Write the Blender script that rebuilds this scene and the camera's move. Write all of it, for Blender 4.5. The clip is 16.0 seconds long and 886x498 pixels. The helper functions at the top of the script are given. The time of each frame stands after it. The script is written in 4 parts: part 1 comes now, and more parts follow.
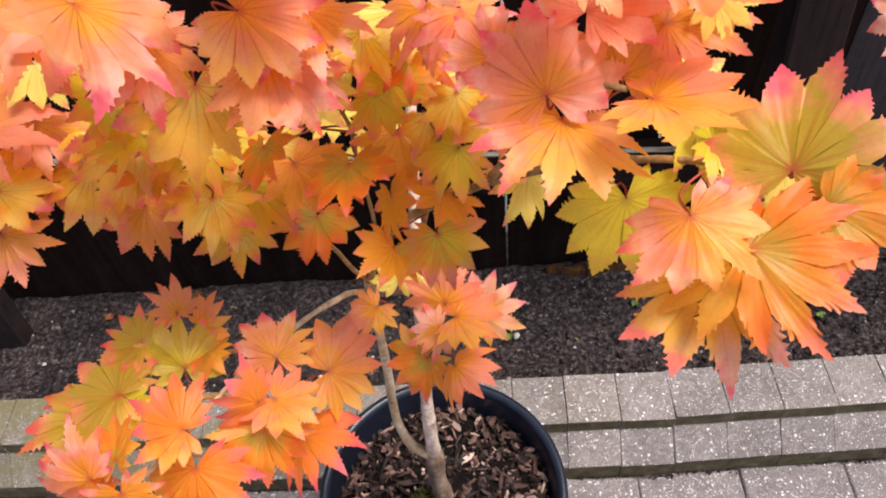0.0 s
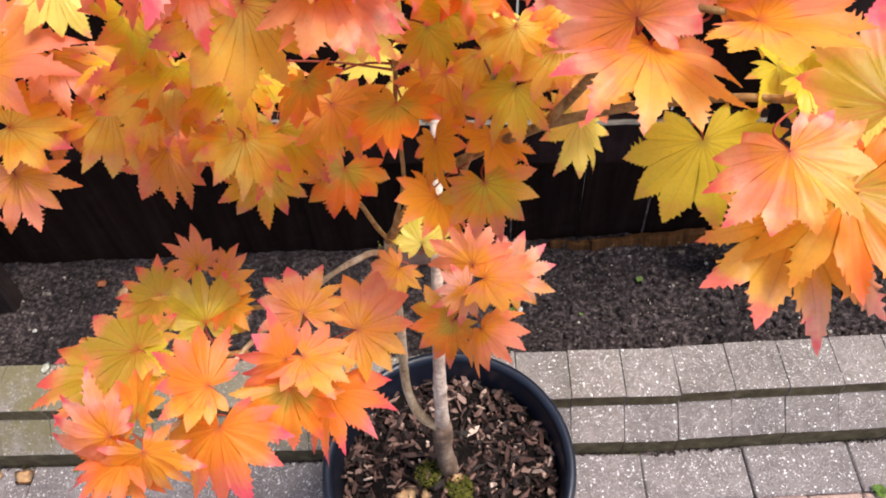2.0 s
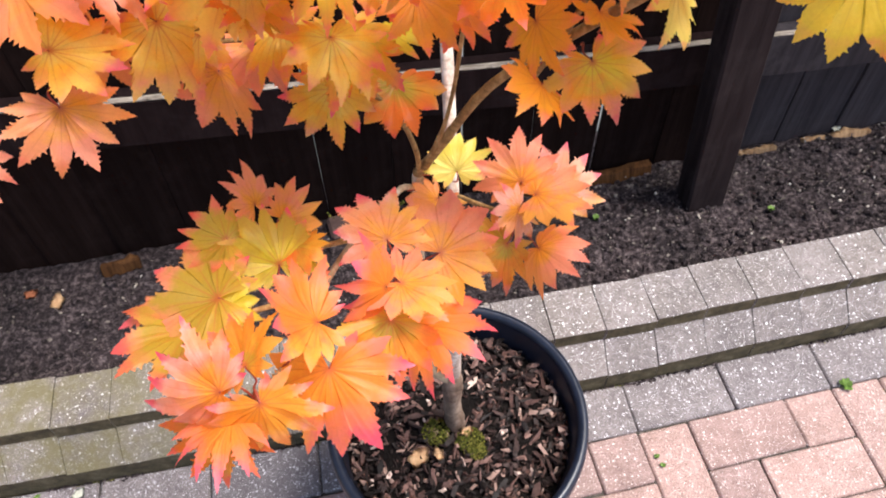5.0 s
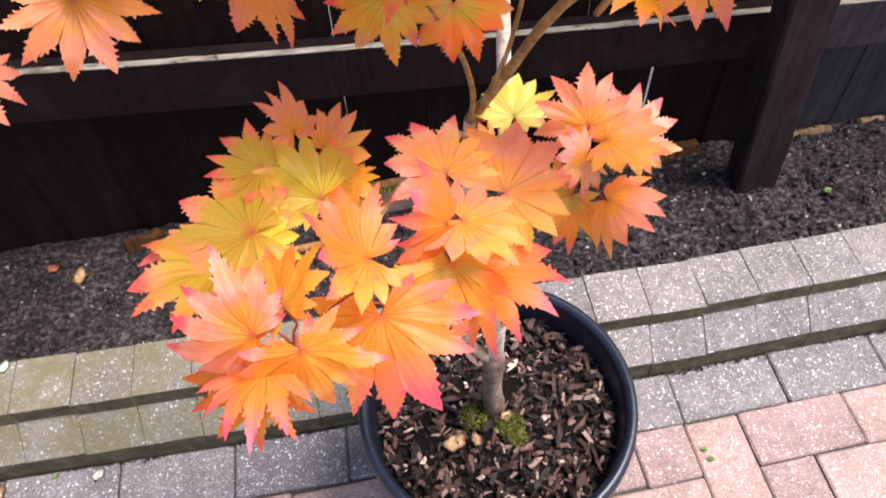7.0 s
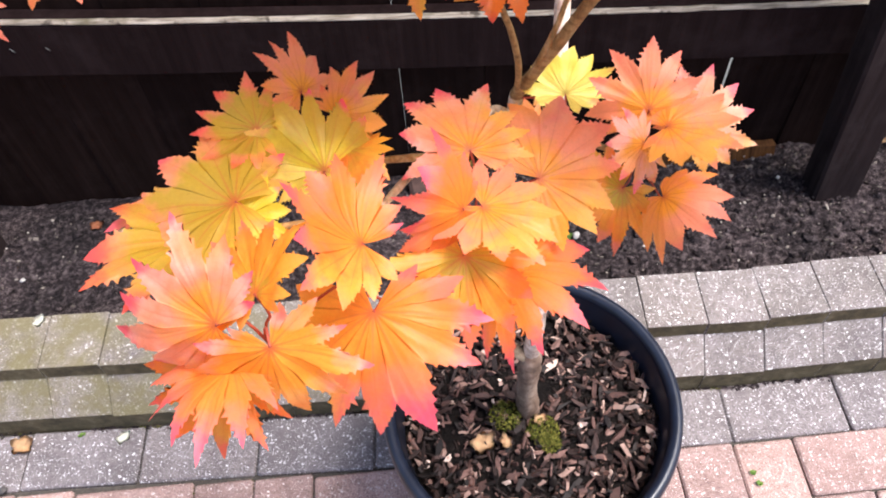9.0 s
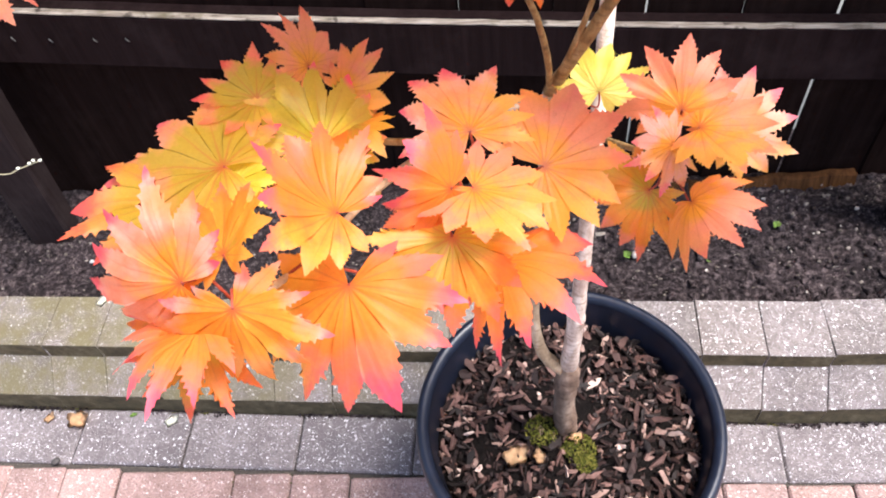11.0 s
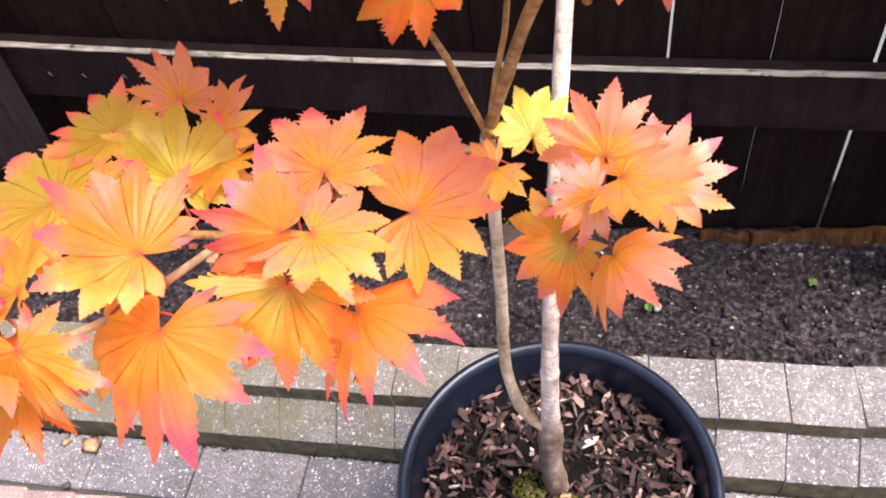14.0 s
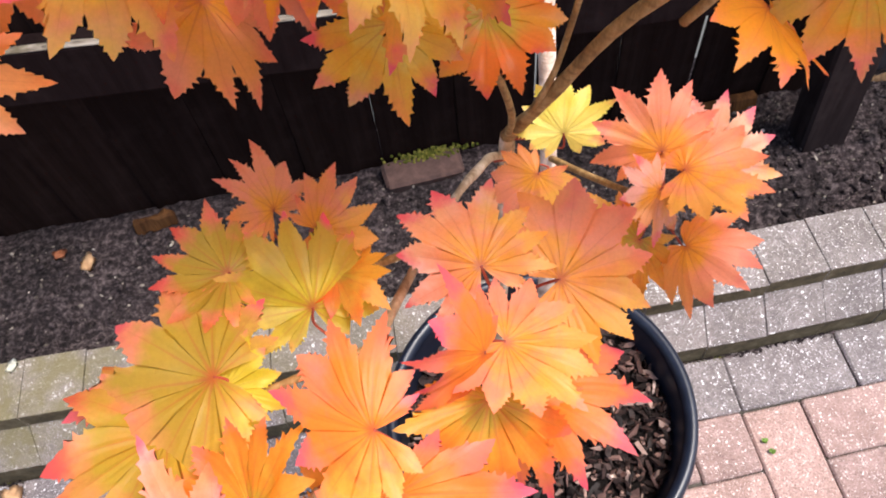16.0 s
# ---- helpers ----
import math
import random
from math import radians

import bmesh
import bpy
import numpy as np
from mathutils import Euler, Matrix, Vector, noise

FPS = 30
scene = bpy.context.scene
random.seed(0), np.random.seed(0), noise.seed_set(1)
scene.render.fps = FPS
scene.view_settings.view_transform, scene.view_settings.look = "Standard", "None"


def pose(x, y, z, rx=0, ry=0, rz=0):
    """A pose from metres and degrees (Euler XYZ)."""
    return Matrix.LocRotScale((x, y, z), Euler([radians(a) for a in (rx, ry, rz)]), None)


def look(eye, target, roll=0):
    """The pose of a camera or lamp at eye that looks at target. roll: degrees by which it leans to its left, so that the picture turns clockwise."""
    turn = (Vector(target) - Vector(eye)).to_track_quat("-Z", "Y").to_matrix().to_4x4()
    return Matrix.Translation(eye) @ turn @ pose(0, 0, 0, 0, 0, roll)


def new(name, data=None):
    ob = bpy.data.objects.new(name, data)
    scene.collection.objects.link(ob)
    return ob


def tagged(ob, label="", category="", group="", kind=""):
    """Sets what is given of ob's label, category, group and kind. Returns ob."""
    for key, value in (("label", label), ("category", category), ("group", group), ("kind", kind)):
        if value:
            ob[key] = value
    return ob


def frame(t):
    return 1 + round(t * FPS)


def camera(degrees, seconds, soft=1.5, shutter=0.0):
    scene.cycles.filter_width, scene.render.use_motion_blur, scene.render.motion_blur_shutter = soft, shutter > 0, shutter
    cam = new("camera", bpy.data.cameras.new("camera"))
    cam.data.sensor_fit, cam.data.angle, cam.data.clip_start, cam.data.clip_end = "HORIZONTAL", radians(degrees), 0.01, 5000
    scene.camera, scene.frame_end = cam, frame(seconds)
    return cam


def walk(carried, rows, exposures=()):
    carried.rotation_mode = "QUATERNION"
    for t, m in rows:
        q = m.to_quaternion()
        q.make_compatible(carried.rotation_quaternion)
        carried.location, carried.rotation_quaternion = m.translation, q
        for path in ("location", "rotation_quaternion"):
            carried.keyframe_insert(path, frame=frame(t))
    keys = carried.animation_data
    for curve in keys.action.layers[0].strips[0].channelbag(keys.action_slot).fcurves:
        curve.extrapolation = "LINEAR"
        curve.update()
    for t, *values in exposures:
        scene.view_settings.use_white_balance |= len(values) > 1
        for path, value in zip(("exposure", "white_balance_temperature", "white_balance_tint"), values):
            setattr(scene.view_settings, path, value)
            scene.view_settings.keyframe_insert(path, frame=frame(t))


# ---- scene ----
cam = camera(59.0, 16.0, soft=1.95, shutter=0.0)
PATH = [
    (0, (0.228, 0.531, 1.524), (0.165, 1.787, -0.031), -7.1),
    (0.5, (0.206, 0.523, 1.517), (0.157, 1.757, -0.056), -6.1),
    (1, (0.188, 0.522, 1.507), (0.161, 1.747, -0.074), -5.0),
    (1.5, (0.175, 0.529, 1.492), (0.162, 1.745, -0.096), -4.4),
    (2, (0.185, 0.536, 1.489), (0.159, 1.753, -0.098), -4.7),
    (2.5, (0.185, 0.544, 1.482), (0.17, 1.767, -0.101), -3.8),
    (2.9, (0.152, 0.548, 1.466), (0.246, 1.774, -0.112), -4.2),
    (3, (0.14, 0.539, 1.466), (0.253, 1.757, -0.116), -5.3),
    (3.5, (0.1, 0.537, 1.443), (0.278, 1.716, -0.162), -5.2),
    (4, (0.076, 0.533, 1.435), (0.283, 1.688, -0.184), -3.6),
    (4.2, (0.068, 0.535, 1.437), (0.294, 1.685, -0.184), -2.0),
    (6.5, (0.014, 0.541, 1.374), (0.27, 1.686, -0.245), -1.4),
    (7, (0.016, 0.556, 1.349), (0.202, 1.711, -0.273), -2.8),
    (7.5, (0.02, 0.566, 1.335), (0.158, 1.716, -0.295), -3.1),
    (8, (0.028, 0.576, 1.319), (0.134, 1.717, -0.32), -4.0),
    (8.5, (0.038, 0.591, 1.303), (0.098, 1.729, -0.341), -4.7),
    (9, (0.044, 0.594, 1.295), (0.076, 1.738, -0.346), -4.5),
    (9.2, (0.047, 0.594, 1.289), (0.053, 1.734, -0.354), -5.4),
    (11.3, (0.09, 0.584, 1.265), (-0.095, 1.778, -0.33), -8.2),
    (11.5, (0.093, 0.587, 1.258), (-0.108, 1.785, -0.33), -8.3),
    (12, (0.114, 0.586, 1.249), (-0.152, 1.836, -0.289), -9.8),
    (12.5, (0.134, 0.588, 1.245), (-0.185, 1.853, -0.271), -11.2),
    (13, (0.155, 0.592, 1.241), (-0.188, 1.874, -0.255), -11.5),
    (13.5, (0.171, 0.603, 1.245), (-0.184, 1.875, -0.258), -11.9),
    (14, (0.188, 0.61, 1.244), (-0.163, 1.867, -0.271), -11.9),
    (14.5, (0.182, 0.613, 1.26), (-0.084, 1.842, -0.295), -11.6),
    (15, (0.143, 0.637, 1.269), (0.011, 1.795, -0.357), -10.8),
    (15.5, (0.095, 0.673, 1.273), (0.052, 1.752, -0.41), -11.2),
    (16, (0.042, 0.697, 1.293), (0.116, 1.72, -0.424), -8.4),
]
walk(cam, [(t, look(eye, target, roll)) for t, eye, target, roll in PATH], exposures=[(0, 0.84, 7000, 10), (2.5, 1.02, 6900, 10), (4.2, 1.16, 6700, 10), (9, 1.42, 6500, 12), (13, 1.56, 6500, 13), (14.8, 1.54, 6550, 13), (16, 1.19, 6700, 12)])

# ---- light ----
world = bpy.data.worlds.new("overcast")
scene.world = world
world.use_nodes = True
wn = world.node_tree.nodes
sky = wn.new("ShaderNodeTexSky")
sky.sky_type, sky.sun_disc = "NISHITA", False
sky.sun_elevation, sky.sun_rotation = radians(67), radians(101)
sky.air_density, sky.dust_density, sky.ozone_density = 1.0, 3.0, 2.0
world.node_tree.links.new(sky.outputs[0], wn["Background"].inputs[0])
wn["Background"].inputs[1].default_value = 0.14
sun_data = bpy.data.lights.new("sun", "SUN")
sun_data.energy, sun_data.angle, sun_data.color = 3.0, radians(24), (1.0, 0.985, 0.97)
sun = new("sun", sun_data)
sun.matrix_world = look((1.45, 0.85, 3.4), (0.15, 1.1, 0.3))

# ---- materials ----
def nodes_of(name, rough=0.7, spec=0.3):
    m = bpy.data.materials.new(name)
    m.use_nodes = True
    nt = m.node_tree
    b = nt.nodes["Principled BSDF"]
    b.inputs["Roughness"].default_value = rough
    b.inputs["Specular IOR Level"].default_value = spec
    return m, nt, b


def noise_tex(nt, scale, detail=4.0, rough=0.6, source=None):
    n = nt.nodes.new("ShaderNodeTexNoise")
    n.inputs["Scale"].default_value, n.inputs["Detail"].default_value, n.inputs["Roughness"].default_value = scale, detail, rough
    if source:
        nt.links.new(source, n.inputs["Vector"])
    return n.outputs["Fac"]


def ramp(nt, fac, stops):
    r = nt.nodes.new("ShaderNodeValToRGB")
    e = r.color_ramp.elements
    while len(e) < len(stops):
        e.new(0.5)
    for el, (p, c) in zip(e, stops):
        el.position, el.color = p, (*c, 1)
    nt.links.new(fac, r.inputs["Fac"])
    return r.outputs["Color"]


def mix(nt, fac, a, b, mode="MIX"):
    n = nt.nodes.new("ShaderNodeMix")
    n.data_type, n.blend_type = "RGBA", mode
    for slot, v in ((0, fac), (6, a), (7, b)):
        if isinstance(v, (int, float)):
            n.inputs[slot].default_value = v
        elif isinstance(v, tuple):
            n.inputs[slot].default_value = (*v, 1)
        else:
            nt.links.new(v, n.inputs[slot])
    return n.outputs[2]


def maths(nt, op, a, b=0.0, c=0.0):
    n = nt.nodes.new("ShaderNodeMath")
    n.operation = op
    for i, v in enumerate((a, b, c)):
        if isinstance(v, (int, float)):
            n.inputs[i].default_value = v
        else:
            nt.links.new(v, n.inputs[i])
    return n.outputs[0]


def bump(nt, b, height, strength, distance):
    n = nt.nodes.new("ShaderNodeBump")
    n.inputs["Strength"].default_value, n.inputs["Distance"].default_value = strength, distance
    nt.links.new(height, n.inputs["Height"])
    nt.links.new(n.outputs[0], b.inputs["Normal"])


def coords(nt, which="Object"):
    return nt.nodes.new("ShaderNodeTexCoord").outputs[which]


def world_pos(nt):
    return nt.nodes.new("ShaderNodeNewGeometry").outputs["Position"]


def chance(nt):
    return nt.nodes.new("ShaderNodeObjectInfo").outputs["Random"]


def stone_material(name, low, high, fleck, algae=None, joined=False):
    """Concrete block with exposed pale aggregate."""
    m, nt, b = nodes_of(name, 0.75, 0.35)
    p = world_pos(nt)
    base = ramp(nt, noise_tex(nt, 60, 6, 0.7, p), [(0.3, low), (0.7, high)])
    tone = ramp(nt, nt.nodes.new("ShaderNodeNewGeometry").outputs["Random Per Island"] if joined else chance(nt), [(0.0, (0.82, 0.82, 0.84)), (1.0, (1.12, 1.1, 1.08))])
    base = mix(nt, 1.0, base, tone, "MULTIPLY")
    cloud = ramp(nt, noise_tex(nt, 9, 3, 0.6, p), [(0.35, (0.72, 0.71, 0.7)), (0.65, (1.05, 1.05, 1.05))])
    base = mix(nt, 1.0, base, cloud, "MULTIPLY")
    drift = nt.nodes.new("ShaderNodeTexNoise")
    drift.inputs["Scale"].default_value = 240
    nt.links.new(p, drift.inputs["Vector"])
    warp = mix(nt, 0.0055, p, drift.outputs["Color"])
    for scale, least, most, keep, strong in ((165, 0.04, 0.64, 0.5, 1.0), (340, 0.06, 0.64, 0.36, 0.95), (700, 0.1, 0.6, 0.35, 0.7)):
        v = nt.nodes.new("ShaderNodeTexVoronoi")
        v.inputs["Scale"].default_value = scale
        nt.links.new(warp, v.inputs["Vector"])
        sep = nt.nodes.new("ShaderNodeSeparateColor")
        nt.links.new(v.outputs["Color"], sep.inputs[0])
        size = maths(nt, "MULTIPLY_ADD", sep.outputs[1], most - least, least)
        size = maths(nt, "MULTIPLY", size, 0.75)
        speck = maths(nt, "MINIMUM", maths(nt, "MAXIMUM", maths(nt, "MULTIPLY", maths(nt, "SUBTRACT", size, v.outputs["Distance"]), 9.0), 0.0), 1.0)
        pick = maths(nt, "MULTIPLY", maths(nt, "GREATER_THAN", sep.outputs[0], keep), sep.outputs[2])
        base = mix(nt, maths(nt, "MULTIPLY", maths(nt, "MULTIPLY", speck, pick), strong * 1.35), base, fleck)
    pits = ramp(nt, noise_tex(nt, 420, 3, 0.7, p), [(0.32, (0.45, 0.43, 0.43)), (0.55, (1.12, 1.12, 1.12))])
    base = mix(nt, 1.0, base, pits, "MULTIPLY")
    if algae:
        damp = ramp(nt, noise_tex(nt, 14, 5, 0.65, p), [(0.28, (0, 0, 0)), (0.58, (1, 1, 1))])
        sx = nt.nodes.new("ShaderNodeSeparateXYZ")
        nt.links.new(p, sx.inputs[0])
        # algae thickens to the left, where its tone also stands in for shade
        end = maths(nt, "MULTIPLY_ADD", sx.outputs[0], -0.9, 0.42)
        end = maths(nt, "MINIMUM", maths(nt, "MAXIMUM", end, 0.1), 0.85)
        base = mix(nt, maths(nt, "MULTIPLY", damp, end), base, algae)
    nt.links.new(base, b.inputs["Base Color"])
    bump(nt, b, noise_tex(nt, 300, 6, 0.75, p), 0.7, 0.0025)
    return m


M_RED = stone_material("red_paver", (0.28, 0.18, 0.16), (0.38, 0.255, 0.228), (0.62, 0.52, 0.48))
M_RED_FIELD = stone_material("red_paver_field", (0.28, 0.18, 0.16), (0.38, 0.255, 0.228), (0.62, 0.52, 0.48), joined=True)
M_GREY = stone_material("grey_paver", (0.128, 0.11, 0.112), (0.195, 0.169, 0.17), (0.6, 0.58, 0.59))
M_KERB = stone_material("kerb_concrete", (0.15, 0.127, 0.126), (0.245, 0.212, 0.209), (0.7, 0.68, 0.66), (0.125, 0.105, 0.045))


# the kerb's upright faces, a darker brown than its top and splay
def riser_material():
    m, nt, b = nodes_of("riser_face", 0.85, 0.2)
    p = world_pos(nt)
    c = ramp(nt, noise_tex(nt, 35, 5, 0.7, p), [(0.3, (0.04, 0.032, 0.019)), (0.52, (0.085, 0.068, 0.038)), (0.75, (0.16, 0.135, 0.085))])
    nt.links.new(c, b.inputs["Base Color"])
    bump(nt, b, noise_tex(nt, 200, 4, 0.7, p), 0.4, 0.002)
    return m


M_RISER = riser_material()


def soil_material():
    m, nt, b = nodes_of("soil", 0.95, 0.15)
    p = world_pos(nt)
    c = ramp(nt, noise_tex(nt, 90, 8, 0.75, p), [(0.34, (0.006, 0.0045, 0.0045)), (0.5, (0.042, 0.031, 0.033)), (0.66, (0.19, 0.15, 0.15))])
    big = ramp(nt, noise_tex(nt, 7, 3, 0.6, p), [(0.35, (0.65, 0.65, 0.65)), (0.7, (1.25, 1.22, 1.2))])
    nt.links.new(mix(nt, 1.0, c, big, "MULTIPLY"), b.inputs["Base Color"])
    bump(nt, b, noise_tex(nt, 160, 8, 0.8, p), 1.0, 0.012)
    return m


def plain_material(name, low, high, scale, rough, spec=0.3, strength=0.3, distance=0.002, metal=0.0):
    m, nt, b = nodes_of(name, rough, spec)
    p = coords(nt)
    r = chance(nt)
    c = ramp(nt, noise_tex(nt, scale, 6, 0.65, p), [(0.3, low), (0.7, high)])
    c = mix(nt, 1.0, c, ramp(nt, r, [(0, (0.85, 0.85, 0.85)), (1, (1.15, 1.15, 1.15))]), "MULTIPLY")
    nt.links.new(c, b.inputs["Base Color"])
    bump(nt, b, noise_tex(nt, scale * 4, 5, 0.7, p), strength, distance)
    b.inputs["Metallic"].default_value = metal
    return m


def island_material(name, stops, scale, rough, spec=0.3, single=False):
    """Every loose piece of one mesh takes its own tone."""
    m, nt, b = nodes_of(name, rough, spec)
    g = nt.nodes.new("ShaderNodeNewGeometry")
    c = ramp(nt, chance(nt) if single else g.outputs["Random Per Island"], stops)
    s = nt.nodes.new("ShaderNodeMapping")
    s.inputs["Scale"].default_value = (1, 1, 1)
    nt.links.new(g.outputs["Position"], s.inputs["Vector"])
    n = noise_tex(nt, scale, 6, 0.7, s.outputs[0])
    c = mix(nt, 1.0, c, ramp(nt, n, [(0.3, (0.6, 0.58, 0.56)), (0.7, (1.2, 1.18, 1.15))]), "MULTIPLY")
    nt.links.new(c, b.inputs["Base Color"])
    bump(nt, b, noise_tex(nt, scale * 3, 4, 0.7, g.outputs["Position"]), 0.5, 0.001)
    return m


def wood_material(name, low, high, rough=0.8, worn=None):
    m, nt, b = nodes_of(name, rough, 0.03)
    p = coords(nt)
    mp = nt.nodes.new("ShaderNodeMapping")
    mp.inputs["Scale"].default_value = (60, 60, 3)
    nt.links.new(p, mp.inputs["Vector"])
    grain = noise_tex(nt, 1.0, 7, 0.7, mp.outputs[0])
    c = ramp(nt, grain, [(0.3, low), (0.7, high)])
    c = mix(nt, 1.0, c, ramp(nt, chance(nt), [(0, (0.75, 0.75, 0.78)), (1, (1.25, 1.22, 1.2))]), "MULTIPLY")
    if worn:
        w = ramp(nt, noise_tex(nt, 9, 5, 0.7, p), [(0.5, (0, 0, 0)), (0.75, (1, 1, 1))])
        c = mix(nt, maths(nt, "MULTIPLY", w, 0.5), c, worn)
    nt.links.new(c, b.inputs["Base Color"])
    bump(nt, b, grain, 0.5, 0.002)
    return m


def worn_edge_material():
    """Bare weathered wood along an edge, grey-brown with dark gaps and green patches."""
    m, nt, b = nodes_of("weathered_edge", 0.9, 0.15)
    p = world_pos(nt)
    mp = nt.nodes.new("ShaderNodeMapping")
    mp.inputs["Scale"].default_value = (14, 160, 160)
    nt.links.new(p, mp.inputs["Vector"])
    c = ramp(nt, noise_tex(nt, 1.0, 7, 0.75, mp.outputs[0]), [(0.3, (0.05, 0.038, 0.03)), (0.45, (0.2, 0.165, 0.13)), (0.7, (0.42, 0.37, 0.31))])
    c = mix(nt, ramp(nt, noise_tex(nt, 9, 4, 0.7, p), [(0.52, (0, 0, 0)), (0.66, (0.75, 0.75, 0.75))]), c, (0.06, 0.05, 0.02))
    c = mix(nt, ramp(nt, noise_tex(nt, 24, 3, 0.7, p), [(0.6, (0, 0, 0)), (0.68, (0.8, 0.8, 0.8))]), c, (0.025, 0.017, 0.013))
    nt.links.new(c, b.inputs["Base Color"])
    bump(nt, b, noise_tex(nt, 120, 5, 0.7, p), 0.6, 0.002)
    return m


M_SOIL = soil_material()
M_FENCE = wood_material("creosoted_wood", (0.007, 0.0036, 0.0028), (0.019, 0.0105, 0.0086), 1.0, (0.032, 0.019, 0.016))
# fence wood in a paler grey, for the panel right of the post
M_PALE_FENCE = wood_material("pale_grey_fence", (0.022, 0.018, 0.019), (0.052, 0.044, 0.047), 0.9, (0.075, 0.065, 0.066))
M_RAIL = wood_material("dark_rail_wood", (0.009, 0.0051, 0.005), (0.021, 0.0125, 0.012), 1.0, (0.034, 0.0225, 0.0215))
M_POST = wood_material("post_wood", (0.012, 0.008, 0.0078), (0.029, 0.0205, 0.02), 0.9, (0.045, 0.034, 0.032))
M_WORN = worn_edge_material()
M_ROT = wood_material("rotten_wood", (0.02, 0.009, 0.005), (0.10, 0.045, 0.017), 0.9)
M_TAN = wood_material("tan_rotten_wood", (0.11, 0.06, 0.03), (0.34, 0.22, 0.12), 0.9)
M_SILVER = wood_material("silvered_board", (0.1, 0.096, 0.085), (0.24, 0.23, 0.2), 0.9)
M_RUST = plain_material("rust_leaf", (0.22, 0.07, 0.03), (0.42, 0.16, 0.08), 60, 0.8)
M_POT = plain_material("pot_plastic", (0.006, 0.008, 0.0155), (0.011, 0.015, 0.028), 40, 0.36, 0.42, 0.12, 0.0006)
M_COMPOST = plain_material("compost", (0.003, 0.0022, 0.002), (0.012, 0.009, 0.008), 150, 0.95, 0.1, 0.9, 0.006)
CHIP_TONES = [(0, (0.008, 0.0048, 0.004)), (0.48, (0.024, 0.0115, 0.0095)), (0.68, (0.075, 0.037, 0.03)), (0.86, (0.175, 0.098, 0.082)), (0.96, (0.34, 0.225, 0.185)), (1, (0.56, 0.42, 0.36))]
M_CHIP = island_material("bark_chip", CHIP_TONES, 120, 0.7)
M_BIG_CHIP = island_material("large_bark_chip", CHIP_TONES, 120, 0.7, single=True)
M_GRIT = island_material("grit", [(0, (0.06, 0.048, 0.042)), (0.5, (0.17, 0.145, 0.125)), (0.85, (0.33, 0.29, 0.25)), (1, (0.6, 0.56, 0.5))], 200, 0.85)
M_MOSS = island_material("moss", [(0, (0.035, 0.045, 0.008)), (0.5, (0.085, 0.09, 0.015)), (1, (0.19, 0.17, 0.04))], 300, 0.95, 0.1)
M_GREEN = island_material("seedling", [(0, (0.09, 0.2, 0.03)), (1, (0.22, 0.36, 0.08))], 200, 0.6)
M_DRY = plain_material("dry_leaf", (0.4, 0.22, 0.11), (0.72, 0.48, 0.27), 60, 0.8)
M_FLAKE = plain_material("pale_flake", (0.55, 0.53, 0.42), (0.78, 0.77, 0.66), 80, 0.8)
M_JOINT = plain_material("jointing_sand", (0.035, 0.03, 0.026), (0.08, 0.07, 0.06), 120, 0.95, 0.1)
M_BRICK = plain_material("old_brick", (0.035, 0.019, 0.016), (0.085, 0.048, 0.04), 50, 0.9)
M_FAR = plain_material("pale_ground", (0.12, 0.12, 0.115), (0.17, 0.17, 0.16), 6, 0.9)


def bark_material(name, low, mid, high, scale):
    m, nt, b = nodes_of(name, 0.7, 0.3)
    p = world_pos(nt)
    mp = nt.nodes.new("ShaderNodeMapping")
    mp.inputs["Scale"].default_value = (1, 1, 0.35)
    nt.links.new(p, mp.inputs["Vector"])
    c = ramp(nt, noise_tex(nt, scale, 6, 0.7, mp.outputs[0]), [(0.3, low), (0.5, mid), (0.72, high)])
    ring = nt.nodes.new("ShaderNodeTexNoise")
    mp2 = nt.nodes.new("ShaderNodeMapping")
    mp2.inputs["Scale"].default_value = (14, 14, 55)
    nt.links.new(p, mp2.inputs["Vector"])
    nt.links.new(mp2.outputs[0], ring.inputs["Vector"])
    rings = ramp(nt, ring.outputs["Fac"], [(0.34, (0.72, 0.68, 0.64)), (0.5, (1.04, 1.04, 1.04))])
    nt.links.new(mix(nt, 1.0, c, rings, "MULTIPLY"), b.inputs["Base Color"])
    bump(nt, b, mix(nt, 0.5, noise_tex(nt, scale * 4, 5, 0.7, mp.outputs[0]), ring.outputs["Fac"]), 0.6, 0.002)
    return m


M_TRUNK = bark_material("pale_bark", (0.26, 0.17, 0.13), (0.54, 0.42, 0.345), (0.84, 0.75, 0.67), 70)
M_OLD = bark_material("old_bark", (0.08, 0.048, 0.034), (0.2, 0.13, 0.093), (0.4, 0.29, 0.22), 60)
M_STEM = bark_material("olive_bark", (0.2, 0.13, 0.07), (0.42, 0.31, 0.2), (0.66, 0.55, 0.42), 70)
M_TWIG = bark_material("brown_twig", (0.13, 0.065, 0.022), (0.3, 0.17, 0.06), (0.52, 0.35, 0.17), 120)
M_NAIL = plain_material("nail_steel", (0.1, 0.095, 0.09), (0.2, 0.19, 0.18), 200, 0.5, 0.5, 0.2, 0.0005, 0.6)
M_STRAW = plain_material("dry_stalk", (0.3, 0.26, 0.14), (0.55, 0.5, 0.34), 150, 0.8)
M_PEBBLE = plain_material("pale_pebble", (0.22, 0.205, 0.19), (0.48, 0.45, 0.42), 120, 0.7)
M_DARK_STONE = plain_material("dark_pebble", (0.03, 0.027, 0.025), (0.09, 0.08, 0.075), 120, 0.7)
M_PETIOLE = plain_material("red_petiole", (0.22, 0.03, 0.02), (0.36, 0.07, 0.035), 120, 0.5)


